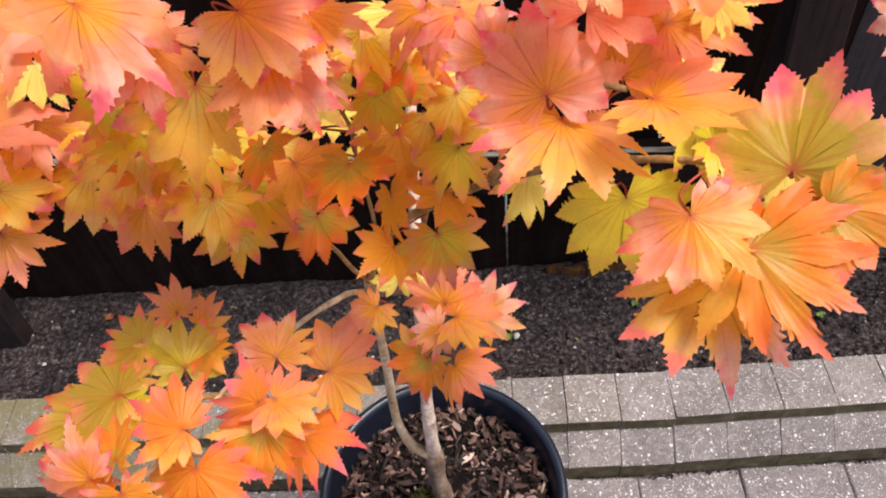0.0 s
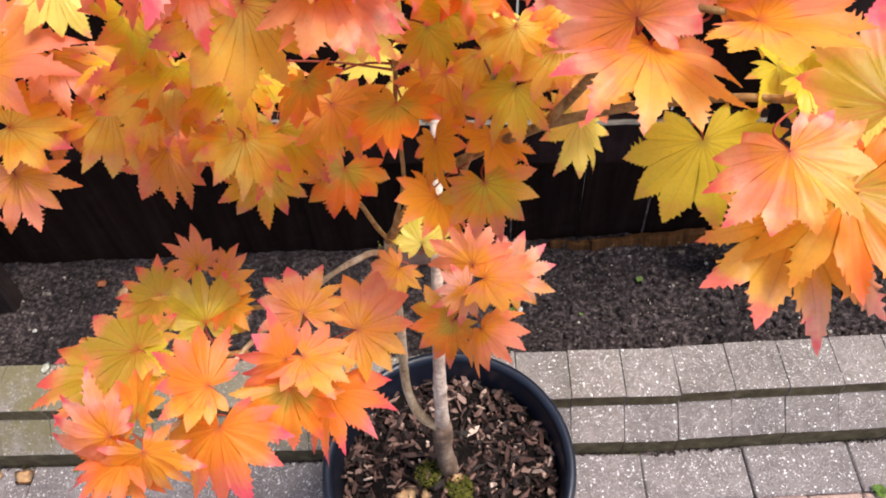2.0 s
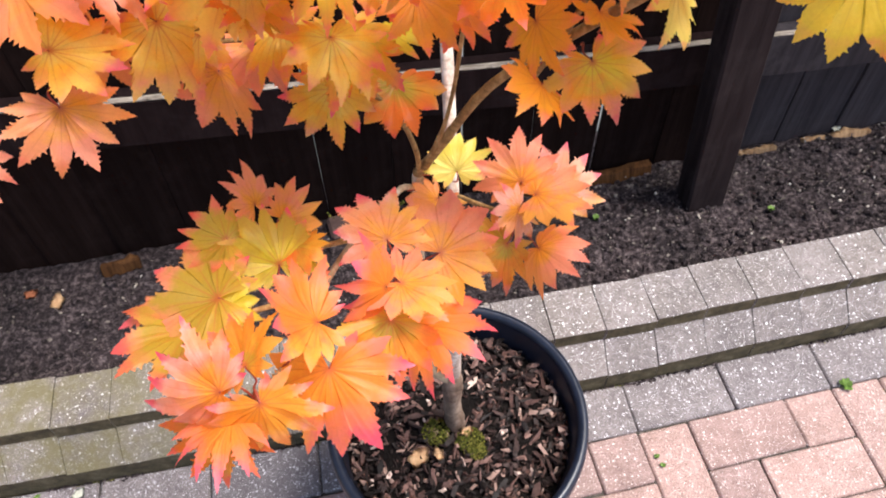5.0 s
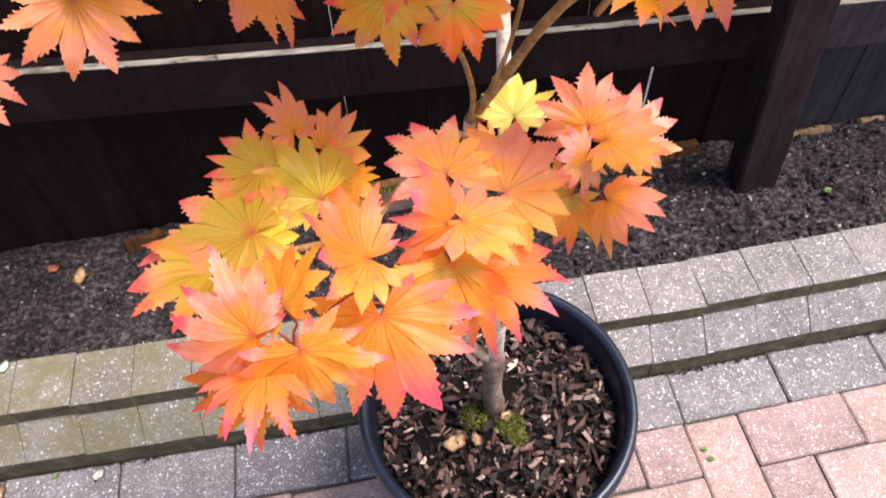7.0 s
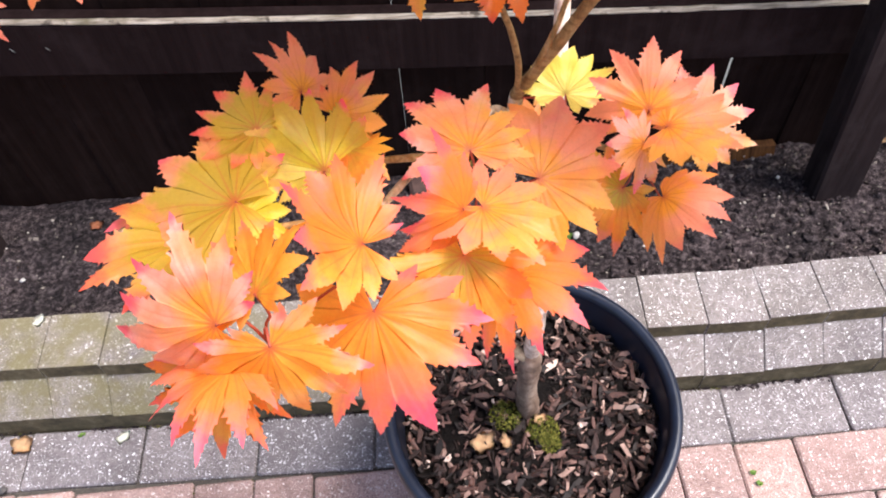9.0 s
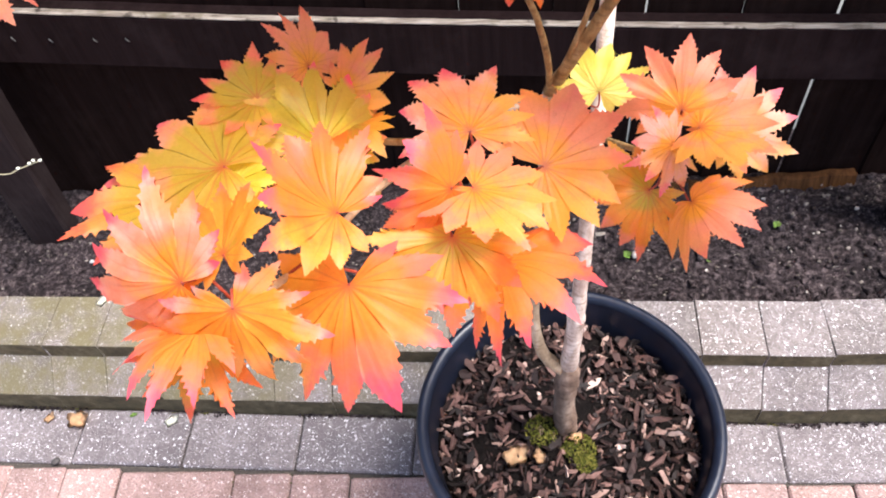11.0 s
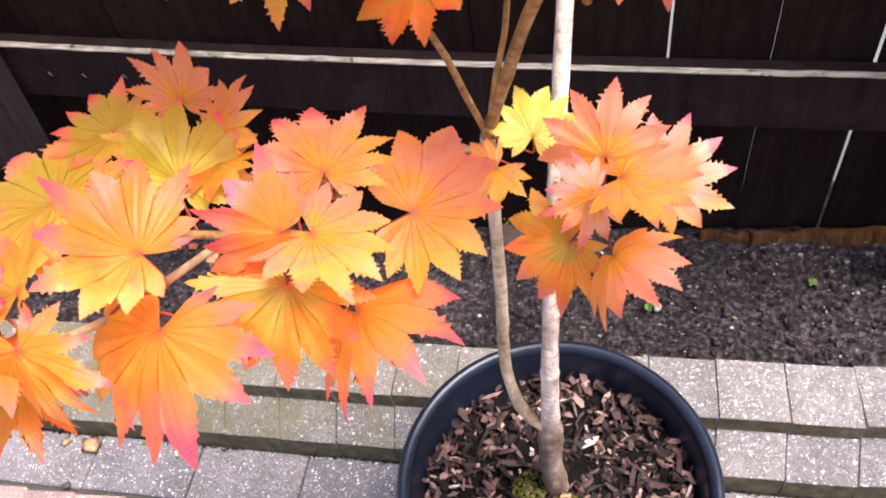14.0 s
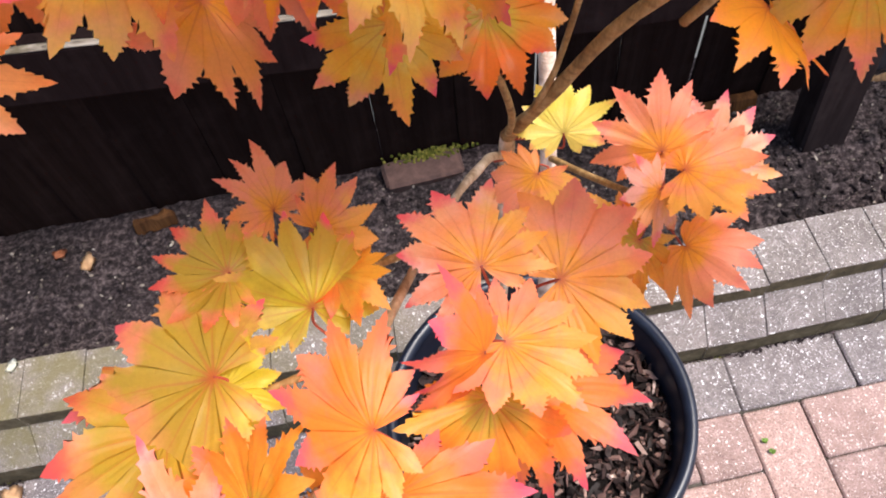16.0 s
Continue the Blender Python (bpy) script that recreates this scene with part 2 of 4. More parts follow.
def leaf_material(name, heart, blade, rim, tip, vein, pale):
    """A thin autumn leaf: heart round the stalk, blade, rim and lobe tips, and darker veins."""
    m, nt, b = nodes_of("leaf_" + name, 0.43, 0.55)
    uv = nt.nodes.new("ShaderNodeUVMap")
    uv.uv_map = "blade"
    sep = nt.nodes.new("ShaderNodeSeparateXYZ")
    nt.links.new(uv.outputs[0], sep.inputs[0])
    side, along = sep.outputs[0], sep.outputs[1]
    p = coords(nt)
    r = chance(nt)
    shift = nt.nodes.new("ShaderNodeVectorMath")
    nt.links.new(p, shift.inputs[0])
    comb = nt.nodes.new("ShaderNodeCombineXYZ")
    nt.links.new(maths(nt, "MULTIPLY", r, 7.0), comb.inputs[0])
    nt.links.new(maths(nt, "MULTIPLY", r, 3.0), comb.inputs[1])
    nt.links.new(comb.outputs[0], shift.inputs[1])
    q = shift.outputs[0]
    blot = noise_tex(nt, 2.6, 3, 0.55, q)
    wave = maths(nt, "MULTIPLY_ADD", maths(nt, "SUBTRACT", blot, 0.5), 1.1, along)
    c = ramp(nt, wave, [(0.16, heart), (0.5, blade), (0.8, rim), (1.02, tip)])
    patch = ramp(nt, noise_tex(nt, 1.15, 2, 0.4, q), [(0.46, (0, 0, 0)), (0.62, (1, 1, 1))])
    c = mix(nt, maths(nt, "MULTIPLY", patch, 0.58), c, heart)
    uw = nt.nodes.new("ShaderNodeUVMap")
    uw.uv_map = "wash"
    sw = nt.nodes.new("ShaderNodeSeparateXYZ")
    nt.links.new(uw.outputs[0], sw.inputs[0])
    ragged = maths(nt, "MULTIPLY_ADD", maths(nt, "SUBTRACT", noise_tex(nt, 4.5, 4, 0.6, q), 0.5), 1.0, 0.0)
    yellow = ramp(nt, maths(nt, "ADD", sw.outputs[1], ragged), [(0.12, (0, 0, 0)), (0.5, (1, 1, 1))])
    c = mix(nt, maths(nt, "MULTIPLY", yellow, 0.66), c, pale)
    lit = maths(nt, "MULTIPLY_ADD", along, 0.55, maths(nt, "MULTIPLY", sw.outputs[0], 0.6))
    rosy = ramp(nt, maths(nt, "ADD", lit, maths(nt, "MULTIPLY", ragged, 0.7)), [(0.8, (0, 0, 0)), (1.08, (1, 1, 1))])
    c = mix(nt, maths(nt, "MULTIPLY", rosy, 0.75), c, tip)
    flecks = ramp(nt, noise_tex(nt, 11, 4, 0.65, q), [(0.66, (1, 1, 1)), (0.74, (0.82, 0.68, 0.6))])
    c = mix(nt, 0.7, c, flecks, "MULTIPLY")
    fine = ramp(nt, noise_tex(nt, 30, 5, 0.7, q), [(0.3, (0.93, 0.9, 0.88)), (0.7, (1.05, 1.06, 1.06))])
    c = mix(nt, 1.0, c, fine, "MULTIPLY")
    # thin dark main veins, and faint pinnate ones that leave them forwards
    width = maths(nt, "MULTIPLY_ADD", along, -0.0095, 0.0105)
    line = maths(nt, "LESS_THAN", side, width)
    fade = maths(nt, "SUBTRACT", 1.0, maths(nt, "MULTIPLY", along, 0.8))
    soft = maths(nt, "SUBTRACT", 1.0, maths(nt, "MINIMUM", maths(nt, "DIVIDE", side, 0.05), 1.0))
    c = mix(nt, maths(nt, "MULTIPLY", maths(nt, "MULTIPLY", soft, fade), 0.08), c, vein)
    c = mix(nt, maths(nt, "MULTIPLY", maths(nt, "MULTIPLY", line, fade), 0.42), c, vein)
    comb_v = maths(nt, "FRACT", maths(nt, "MULTIPLY", maths(nt, "SUBTRACT", along, maths(nt, "MULTIPLY", side, 1.1)), 11.0))
    barb = maths(nt, "LESS_THAN", comb_v, 0.07)
    c = mix(nt, maths(nt, "MULTIPLY", barb, 0.05), c, vein)
    knot = maths(nt, "MAXIMUM", maths(nt, "MULTIPLY_ADD", along, -9.0, 1.0), 0.0)
    c = mix(nt, maths(nt, "MULTIPLY", knot, 0.8), c, vein)
    nt.links.new(c, b.inputs["Base Color"])
    groove = maths(nt, "MINIMUM", maths(nt, "DIVIDE", side, 0.035), 1.0)
    ribs = maths(nt, "MINIMUM", maths(nt, "MULTIPLY", comb_v, 4.0), 1.0)
    relief = maths(nt, "ADD", groove, maths(nt, "MULTIPLY_ADD", ribs, 0.35, noise_tex(nt, 26, 5, 0.65, q)))
    bump(nt, b, relief, 0.28, 0.0006)
    t = nt.nodes.new("ShaderNodeBsdfTranslucent")
    nt.links.new(mix(nt, 0.22, c, (1.0, 0.62, 0.07)), t.inputs["Color"])
    ms = nt.nodes.new("ShaderNodeMixShader")
    ms.inputs[0].default_value = 0.62
    nt.links.new(b.outputs[0], ms.inputs[1])
    nt.links.new(t.outputs[0], ms.inputs[2])
    nt.links.new(ms.outputs[0], nt.nodes["Material Output"].inputs["Surface"])
    return m


ROSE, CORAL, ORANGE, GOLD, LIME = (0.95, 0.1, 0.2), (0.96, 0.22, 0.16), (0.93, 0.19, 0.025), (0.96, 0.38, 0.04), (0.78, 0.66, 0.05)
PEACH, YELLOW, OLIVE, RED, BLUSH = (0.98, 0.315, 0.185), (0.99, 0.82, 0.18), (0.55, 0.38, 0.04), (0.8, 0.08, 0.09), (0.99, 0.48, 0.38)
TANGERINE = (0.97, 0.35, 0.06)
TINTS = {
    "flame": (GOLD, ORANGE, CORAL, ROSE), "peach": (GOLD, PEACH, PEACH, CORAL), "gold": (GOLD, (0.96, 0.42, 0.03), TANGERINE, CORAL),
    "amber": (OLIVE, (0.9, 0.3, 0.025), ORANGE, CORAL), "orange": ((0.95, 0.3, 0.035), (0.95, 0.24, 0.045), CORAL, ROSE), "rose_gold": (GOLD, PEACH, BLUSH, ROSE),
    "olive": (LIME, (0.85, 0.5, 0.03), TANGERINE, ROSE), "lime": (LIME, LIME, LIME, PEACH), "crimson_olive": (OLIVE, OLIVE, CORAL, RED),
    "olive_orange": (OLIVE, ORANGE, ORANGE, RED), "yellow": (YELLOW, YELLOW, YELLOW, PEACH), "apricot_green": (LIME, GOLD, PEACH, ROSE),
    "apricot": (GOLD, PEACH, PEACH, CORAL), "blush": (GOLD, BLUSH, BLUSH, ROSE), "pink": (GOLD, PEACH, BLUSH, ROSE),
    "salmon": (PEACH, PEACH, BLUSH, ROSE), "olive_rose": (CORAL, OLIVE, PEACH, ROSE), "blush_gold": (GOLD, GOLD, BLUSH, ROSE),
    "olive_peach": (OLIVE, OLIVE, PEACH, ROSE), "moss_gold": (LIME, OLIVE, OLIVE, ROSE), "sun_gold": (YELLOW, (0.99, 0.58, 0.05), TANGERINE, ROSE),
}
LEAF_WORDS = {
    "flame": "flame orange and yellow", "peach": "peach orange", "gold": "golden orange", "amber": "amber", "orange": "deep orange", "rose_gold": "pink and gold",
    "olive": "olive green and orange", "lime": "yellow green", "crimson_olive": "red and olive", "olive_orange": "rusty olive orange", "yellow": "pale yellow",
    "apricot_green": "apricot and green", "apricot": "apricot", "blush": "pale pink", "pink": "salmon pink", "salmon": "salmon orange", "olive_rose": "olive and rose", "blush_gold": "gold and pink", "olive_peach": "olive and peach", "moss_gold": "olive gold", "sun_gold": "bright golden yellow",
}
M_LEAF = {k: leaf_material(k, *v, (0.55, 0.09, 0.04) if k not in ("lime", "yellow", "olive") else (0.42, 0.3, 0.04), (0.93, 0.76, 0.08) if k in ("lime", "yellow", "olive", "moss_gold", "olive_peach") else (0.97, 0.55, 0.065)) for k, v in TINTS.items()}


# ---- helpers for meshes ----
def mesh_of(name, bm, *mats, smooth=False):
    me = bpy.data.meshes.new(name)
    bm.to_mesh(me)
    bm.free()
    for m in mats:
        me.materials.append(m)
    if smooth:
        me.polygons.foreach_set("use_smooth", [True] * len(me.polygons))
    return me


def part(name, bm, material, parent, label="", smooth=False):
    mats = material if isinstance(material, (list, tuple)) else [material]
    ob = new(name, bm if isinstance(bm, bpy.types.Mesh) else mesh_of(name, bm, *mats, smooth=smooth))
    ob.parent = parent
    return tagged(ob, label)


def thing(name, label, category, at=(0, 0, 0), kind="", group=""):
    ob = new(name)
    ob.location = at
    ob.empty_display_size = 0.05
    return tagged(ob, label, category, group, kind)


def block(bm, x0, y0, z0, x1, y1, z1, bevel=0.004, jitter=0.0):
    r = bmesh.ops.create_cube(bm, size=1.0)
    for v in r["verts"]:
        v.co = Vector(((x0 + x1) / 2 + v.co.x * (x1 - x0), (y0 + y1) / 2 + v.co.y * (y1 - y0), (z0 + z1) / 2 + v.co.z * (z1 - z0)))
        v.co += Vector((random.uniform(-1, 1), random.uniform(-1, 1), random.uniform(-1, 1))) * jitter
    if bevel:
        es = {e for v in r["verts"] for e in v.link_edges}
        bmesh.ops.bevel(bm, geom=list(es), offset=bevel, segments=1, affect="EDGES", profile=0.5)


def tube(bm, points, radii, sides=10, wobble=0.0):
    """A swept round branch through the points, with smoothed course."""
    pts, rad = [Vector(p) for p in points], list(radii)
    fine, fr = [], []
    n = len(pts)
    for i in range(n - 1):
        p0, p1, p2, p3 = pts[max(i - 1, 0)], pts[i], pts[i + 1], pts[min(i + 2, n - 1)]
        steps = max(3, int((p2 - p1).length / 0.02))
        for k in range(steps):
            t = k / steps
            fine.append(0.5 * (2 * p1 + (p2 - p0) * t + (2 * p0 - 5 * p1 + 4 * p2 - p3) * t * t + (3 * p1 - p0 - 3 * p2 + p3) * t ** 3))
            fr.append(rad[i] * (1 - t) + rad[i + 1] * t)
    fine.append(pts[-1])
    fr.append(rad[-1])
    rings = []
    for i, p in enumerate(fine):
        d = (fine[min(i + 1, len(fine) - 1)] - fine[max(i - 1, 0)]).normalized()
        q = Vector((0, 0, 1)).rotation_difference(d)
        w = 1 + wobble * noise.noise(p * 45)
        knot = 1 + wobble * 0.9 * max(0, math.sin(i * 1.9)) ** 6
        rings.append([bm.verts.new(p + q @ Vector((math.cos(a), math.sin(a), 0)) * fr[i] * w * knot) for a in (2 * math.pi * k / sides for k in range(sides))])
    for a, b in zip(rings, rings[1:]):
        for k in range(sides):
            bm.faces.new((a[k], a[(k + 1) % sides], b[(k + 1) % sides], b[k]))
    bm.faces.new(rings[0][::-1])
    bm.faces.new(rings[-1])


# ---- ground and setting ----
U = 0.1015
X0, Y0 = 0.519, 1.04
KERB_FOOT, KERB_TOP_Y, KERB_BACK, KERB_Z = 1.143, 1.195, 1.297, 0.138
FENCE_Y = 1.608


def kerb_bend(x):
    """How far the kerb and the edging run back from a straight line, and the slope there."""
    if x > 0.6:
        return -0.008 * (x - 0.6), -0.008
    return 0.036 * (0.6 - x) + 0.004 * (0.6 - x) ** 2 - 0.004, -0.036 - 0.008 * (0.6 - x)


def fence_bend(x):
    return -0.025 * (x - 0.1)


bm = bmesh.new()
bmesh.ops.create_grid(bm, x_segments=8, y_segments=8, size=60)
ground = new("ground", mesh_of("ground", bm, M_JOINT))
ground.location = (0, 0, -0.009)
tagged(ground, "dark sandy ground below the paving", "ground", kind="structure")

bm = bmesh.new()
nx, ny = 280, 36
grid = [[bm.verts.new((x, y, 0.112 - 0.035 * (y - KERB_BACK) / 0.4 + 0.012 * noise.noise(Vector((x * 9, y * 9, 0))) + 0.009 * noise.noise(Vector((x * 34, y * 34, 3))) + 0.006 * noise.noise(Vector((x * 90, y * 90, 5)))))
         for x in (-1.65 + 4.15 * i / nx for i in range(nx + 1))] for y in (KERB_BACK - 0.01 + 0.46 * j / ny for j in range(ny + 1))]
for j in range(ny):
    for i in range(nx):
        bm.faces.new((grid[j][i], grid[j][i + 1], grid[j + 1][i + 1], grid[j + 1][i]))
soil = tagged(new("soil_bed", mesh_of("soil_bed", bm, M_SOIL, smooth=True)), "dark damp soil in the bed along the fence", "soil", kind="stuff")

bm = bmesh.new()
for i in range(1800):
    x, y = random.uniform(-1.3, 1.7), random.uniform(KERB_BACK, 1.6)
    z = 0.112 - 0.035 * (y - KERB_BACK) / 0.4 + 0.012 * noise.noise(Vector((x * 9, y * 9, 0))) + 0.009 * noise.noise(Vector((x * 34, y * 34, 3)))
    s = random.choice((0.0012, 0.0015, 0.002, 0.0025, 0.003, 0.0045))
    m = pose(x, y, z + (0.003 if x > 0.1 else -0.001) + s * 0.3, random.uniform(0, 360), random.uniform(0, 360), 0) @ Matrix.Diagonal((s, s * random.uniform(0.6, 1), s * random.uniform(0.4, 0.8), 1))
    bmesh.ops.create_icosphere(bm, subdivisions=1, radius=1, matrix=m) if i < 1650 else bmesh.ops.create_cube(bm, size=1.6, matrix=m @ Matrix.Diagonal((2.5, 1, 0.5, 1)))
tagged(new("soil_grit", mesh_of("soil_grit", bm, M_GRIT)), "pale grit and crumbs scattered on the soil", "grit", kind="stuff")

bm = bmesh.new()
for i in range(2600):
    x, y = random.uniform(-1.2, 1.6), random.uniform(KERB_BACK + 0.004, 1.6)
    z = 0.112 - 0.035 * (y - KERB_BACK) / 0.4 + 0.012 * noise.noise(Vector((x * 9, y * 9, 0))) + 0.009 * noise.noise(Vector((x * 34, y * 34, 3)))
    s = random.choice((0.003, 0.0035, 0.004, 0.005, 0.0065, 0.009))
    r = bmesh.ops.create_icosphere(bm, subdivisions=1, radius=s, matrix=pose(x, y, z + s * 0.25, random.uniform(0, 360), random.uniform(0, 360), 0))
    for v in r["verts"]:
        v.co += Vector((noise.noise(v.co * 400), noise.noise(v.co * 400 + Vector((9, 0, 0))), noise.noise(v.co * 400 + Vector((0, 9, 0))))) * s * 0.6
crumble = random.Random(41)
for i in range(900):
    x, y = crumble.uniform(0.0, 1.6), crumble.uniform(KERB_BACK + 0.004, 1.6)
    z = 0.112 - 0.035 * (y - KERB_BACK) / 0.4 + 0.012 * noise.noise(Vector((x * 9, y * 9, 0))) + 0.009 * noise.noise(Vector((x * 34, y * 34, 3)))
    s = crumble.choice((0.003, 0.004, 0.005))
    bmesh.ops.create_icosphere(bm, subdivisions=1, radius=s, matrix=pose(x, y, z + s * 0.4, crumble.uniform(0, 360), crumble.uniform(0, 360), 0) @ Matrix.Diagonal((1.2, crumble.uniform(0.6, 1), crumble.uniform(0.5, 0.9), 1)))
tagged(new("soil_clods", mesh_of("soil_clods", bm, M_SOIL)), "small dark clods of soil in the bed", "soil", kind="stuff")

# added ground beyond the fence, kept pale so the slits look bright
bm = bmesh.new()
block(bm, -2.5, 1.75, 0.0, 3.5, 6.0, 0.05, 0.01)
tagged(new("ground_beyond", mesh_of("ground_beyond", bm, M_FAR)), "pale ground added behind the fence", "ground", kind="structure")

# ---- fence ----
fence = thing("fence", "dark creosoted close-board fence with a weathered rail", "fence", (0, FENCE_Y, 0))
PITCH = 0.1455


def rail_z(x):
    return 0.509 - 0.072 * x + 0.015 * x * x


plank_meshes = []
for k in range(4):
    bm = bmesh.new()
    block(bm, -0.0722, 0.0, 0.0, 0.0722, 0.008, 1.75, 0.001)
    bmesh.ops.subdivide_edges(bm, edges=[e for e in bm.edges if abs(e.verts[0].co.x - e.verts[1].co.x) > 0.1], cuts=6)
    for v in bm.verts:
        if v.co.z < 0.02:
            v.co.z += 0.03 * max(0.0, noise.noise(Vector((v.co.x * 30, k * 7.7, 0)))) + 0.006 * random.random()
    plank_meshes.append([mesh_of("plank", bm.copy(), mat) for mat in (M_FENCE, M_PALE_FENCE, M_SILVER)])
for k in range(-15, 14):
    x = 0.605 + PITCH * (k - 0.5)
    p = part("plank", random.choice(plank_meshes)[1 if x > 0.9 else 2 if x < -1.1 else 0], None, fence, "paler grey plank" if x > 0.9 else "silvery bare plank" if x < -1.1 else "")
    slit = {0: 0.0045, -2: 0.0034}.get(k, 0.0)
    p.matrix_basis = pose(0.1 + (x - slit * 0.5 - 0.1) * 1.018, 0.02 + fence_bend(x) + random.uniform(0, 0.003), 0.05 + random.uniform(-0.012, 0.012) * (1 if x < 0.8 else 0), random.uniform(-0.3, 0.3), random.uniform(-0.05, 0.05), random.uniform(-0.5, 0.5))
    p.scale = (1.022 - slit / 0.14, 1, 1)

for z_off, tall, x0, x1, mat, words in ((0.0, 0.105, -1.9, 0.885, M_RAIL, "dark fence rail"), (0.62, 0.1, -1.9, 0.885, M_RAIL, "dark fence rail"),
                                       (0.0, 0.105, 0.887, 2.6, M_PALE_FENCE, "paler grey fence rail"), (0.62, 0.1, 0.887, 2.6, M_PALE_FENCE, "paler grey fence rail")):
    bm = bmesh.new()
    block(bm, x0, -0.024, -tall, x1, 0.018, -0.0035, 0.003)
    bmesh.ops.subdivide_edges(bm, edges=[e for e in bm.edges if abs(e.verts[0].co.x - e.verts[1].co.x) > 1], cuts=40)
    for v in bm.verts:
        v.co.z += rail_z(v.co.x) + z_off + 0.0015 * noise.noise(Vector((v.co.x * 13, v.co.y * 50, 1)))
        v.co.y += fence_bend(v.co.x) + 0.001 * noise.noise(Vector((v.co.x * 17, v.co.z * 40, 2)))
    rail = part("rail", bm, mat, fence, words)
    bm = bmesh.new()
    block(bm, x0, -0.0245, -0.003, x1, -0.0115, 0.0, 0.001)
    bmesh.ops.subdivide_edges(bm, edges=[e for e in bm.edges if abs(e.verts[0].co.x - e.verts[1].co.x) > 1], cuts=90)
    for v in bm.verts:
        v.co.z += rail_z(v.co.x) + z_off + 0.0018 * noise.noise(Vector((v.co.x * 40, v.co.y * 50, 1)))
        v.co.y += fence_bend(v.co.x) + 0.0012 * noise.noise(Vector((v.co.x * 60, 0, 2)))
    part("rail_top", bm, M_WORN, rail, "weathered pale upper edge of the rail")


def fence_post(foot, head, width, depth):
    """A square post from foot to head, both at the middle of its front face."""
    bm = bmesh.new()
    block(bm, -width / 2, 0, 0, width / 2, depth, 1, 0.005)
    f, h = Vector(foot), Vector(head)
    for v in bm.verts:
        v.co = f + (h - f) * v.co.z + Vector((v.co.x, v.co.y, 0))
    o = part("post", bm, M_POST, fence, "square dark wooden fence post")
    o.location = (0, -FENCE_Y, 0)


for x, z, lean in ((-0.705, 0.514, 25), (-0.643, 0.508, 30), (-0.569, 0.505, 28), (-0.515, 0.503, 32)):
    bm = bmesh.new()
    tube(bm, [(0, 0, -0.0045), (0, -0.0012, 0.0), (0, -0.0006, 0.0045)], [0.0006, 0.0009, 0.0011], 6)
    nail = part("nail", bm, M_NAIL, fence, "bent pale nail in the rail", smooth=True)
    nail.matrix_basis = pose(x, fence_bend(x) - 0.0247, z, 0, -lean, 0)

fence_post((0.819, 1.447, 0.04), (0.724, 1.53, 1.7), 0.088, 0.06)
fence_post((-0.818, 1.50, 0.04), (-0.74, 1.60, 1.7), 0.088, 0.05)

# ---- kerb ----
kerb = thing("kerb", "grey concrete splayed kerb blocks edging the soil bed", "kerb", (0, 0, 0), "structure")
profile = [(KERB_FOOT, -0.03), (KERB_FOOT, 0.05), (KERB_TOP_Y, 0.1), (KERB_TOP_Y, KERB_Z), (KERB_BACK, KERB_Z), (KERB_BACK, -0.03)]


def kerb_block_mesh(k):
    bm = bmesh.new()
    w = 0.102 - 0.0012
    a = [bm.verts.new((0, y, z)) for y, z in profile]
    b = [bm.verts.new((w, y, z)) for y, z in profile]
    n = len(profile)
    faces = [bm.faces.new((a[i], a[(i + 1) % n], b[(i + 1) % n], b[i])) for i in range(n)]
    ends = [bm.faces.new(a[::-1]), bm.faces.new(b)]
    for i in (0, 2):
        faces[i].material_index = 1
    sharp = [e for e in bm.edges if (e.verts[0].co.z > 0.0 and e.verts[1].co.z > 0.0)]
    bmesh.ops.bevel(bm, geom=sharp, offset=0.0012, segments=1, affect="EDGES", profile=0.5)
    for v in bm.verts:
        v.co += Vector((0.0006, 0.0012, 0.0012)) * noise.noise(v.co * 60 + Vector((k * 5.1, 0, 0)))
    bmesh.ops.recalc_face_normals(bm, faces=bm.faces)
    return mesh_of("kerb_block", bm, M_KERB, M_RISER)


kerb_meshes = [kerb_block_mesh(k) for k in range(5)]
for k in range(-21, 20):
    o = part("kerb_block", random.choice(kerb_meshes), None, kerb)
    back, slope = kerb_bend(0.544 + 0.102 * k)
    o.matrix_basis = pose(0.493 + 0.102 * k, 0, 0) @ pose(0, back + random.uniform(-0.0012, 0.0012), random.uniform(-0.0012, 0.0012)) @ Matrix.Translation((0.051, 1.2, 0)) @ pose(0, 0, 0, 0, 0, math.degrees(slope)) @ Matrix.Translation((-0.051, -1.2, 0))

# ---- paving ----
paving = thing("pavement", "red and grey concrete block paving with pale flecks", "paving", (0, 0, 0), "structure")


def paver_mesh(name, w, d, mat, k):
    bm = bmesh.new()
    block(bm, 0.0012, 0.0012, -0.05, w - 0.0012, d - 0.0012, 0.0, 0.0035, 0.0007)
    return mesh_of(name, bm, mat)


edge_meshes = [paver_mesh("edging_paver", 0.203, KERB_FOOT - Y0 + 0.001, M_GREY, k) for k in range(3)]
for k in range(-11, 10):
    o = part("edging_paver", random.choice(edge_meshes), None, paving, "grey flecked block")
    back, slope = kerb_bend(0.62 + 0.203 * k)
    o.matrix_basis = pose(0.522 + 0.203 * k, Y0 + back * 0.95 - 0.1 * slope, random.uniform(-0.001, 0.0012), random.uniform(-0.3, 0.3), random.uniform(-0.3, 0.3), math.degrees(slope) + random.uniform(-0.25, 0.25))
shapes = {}


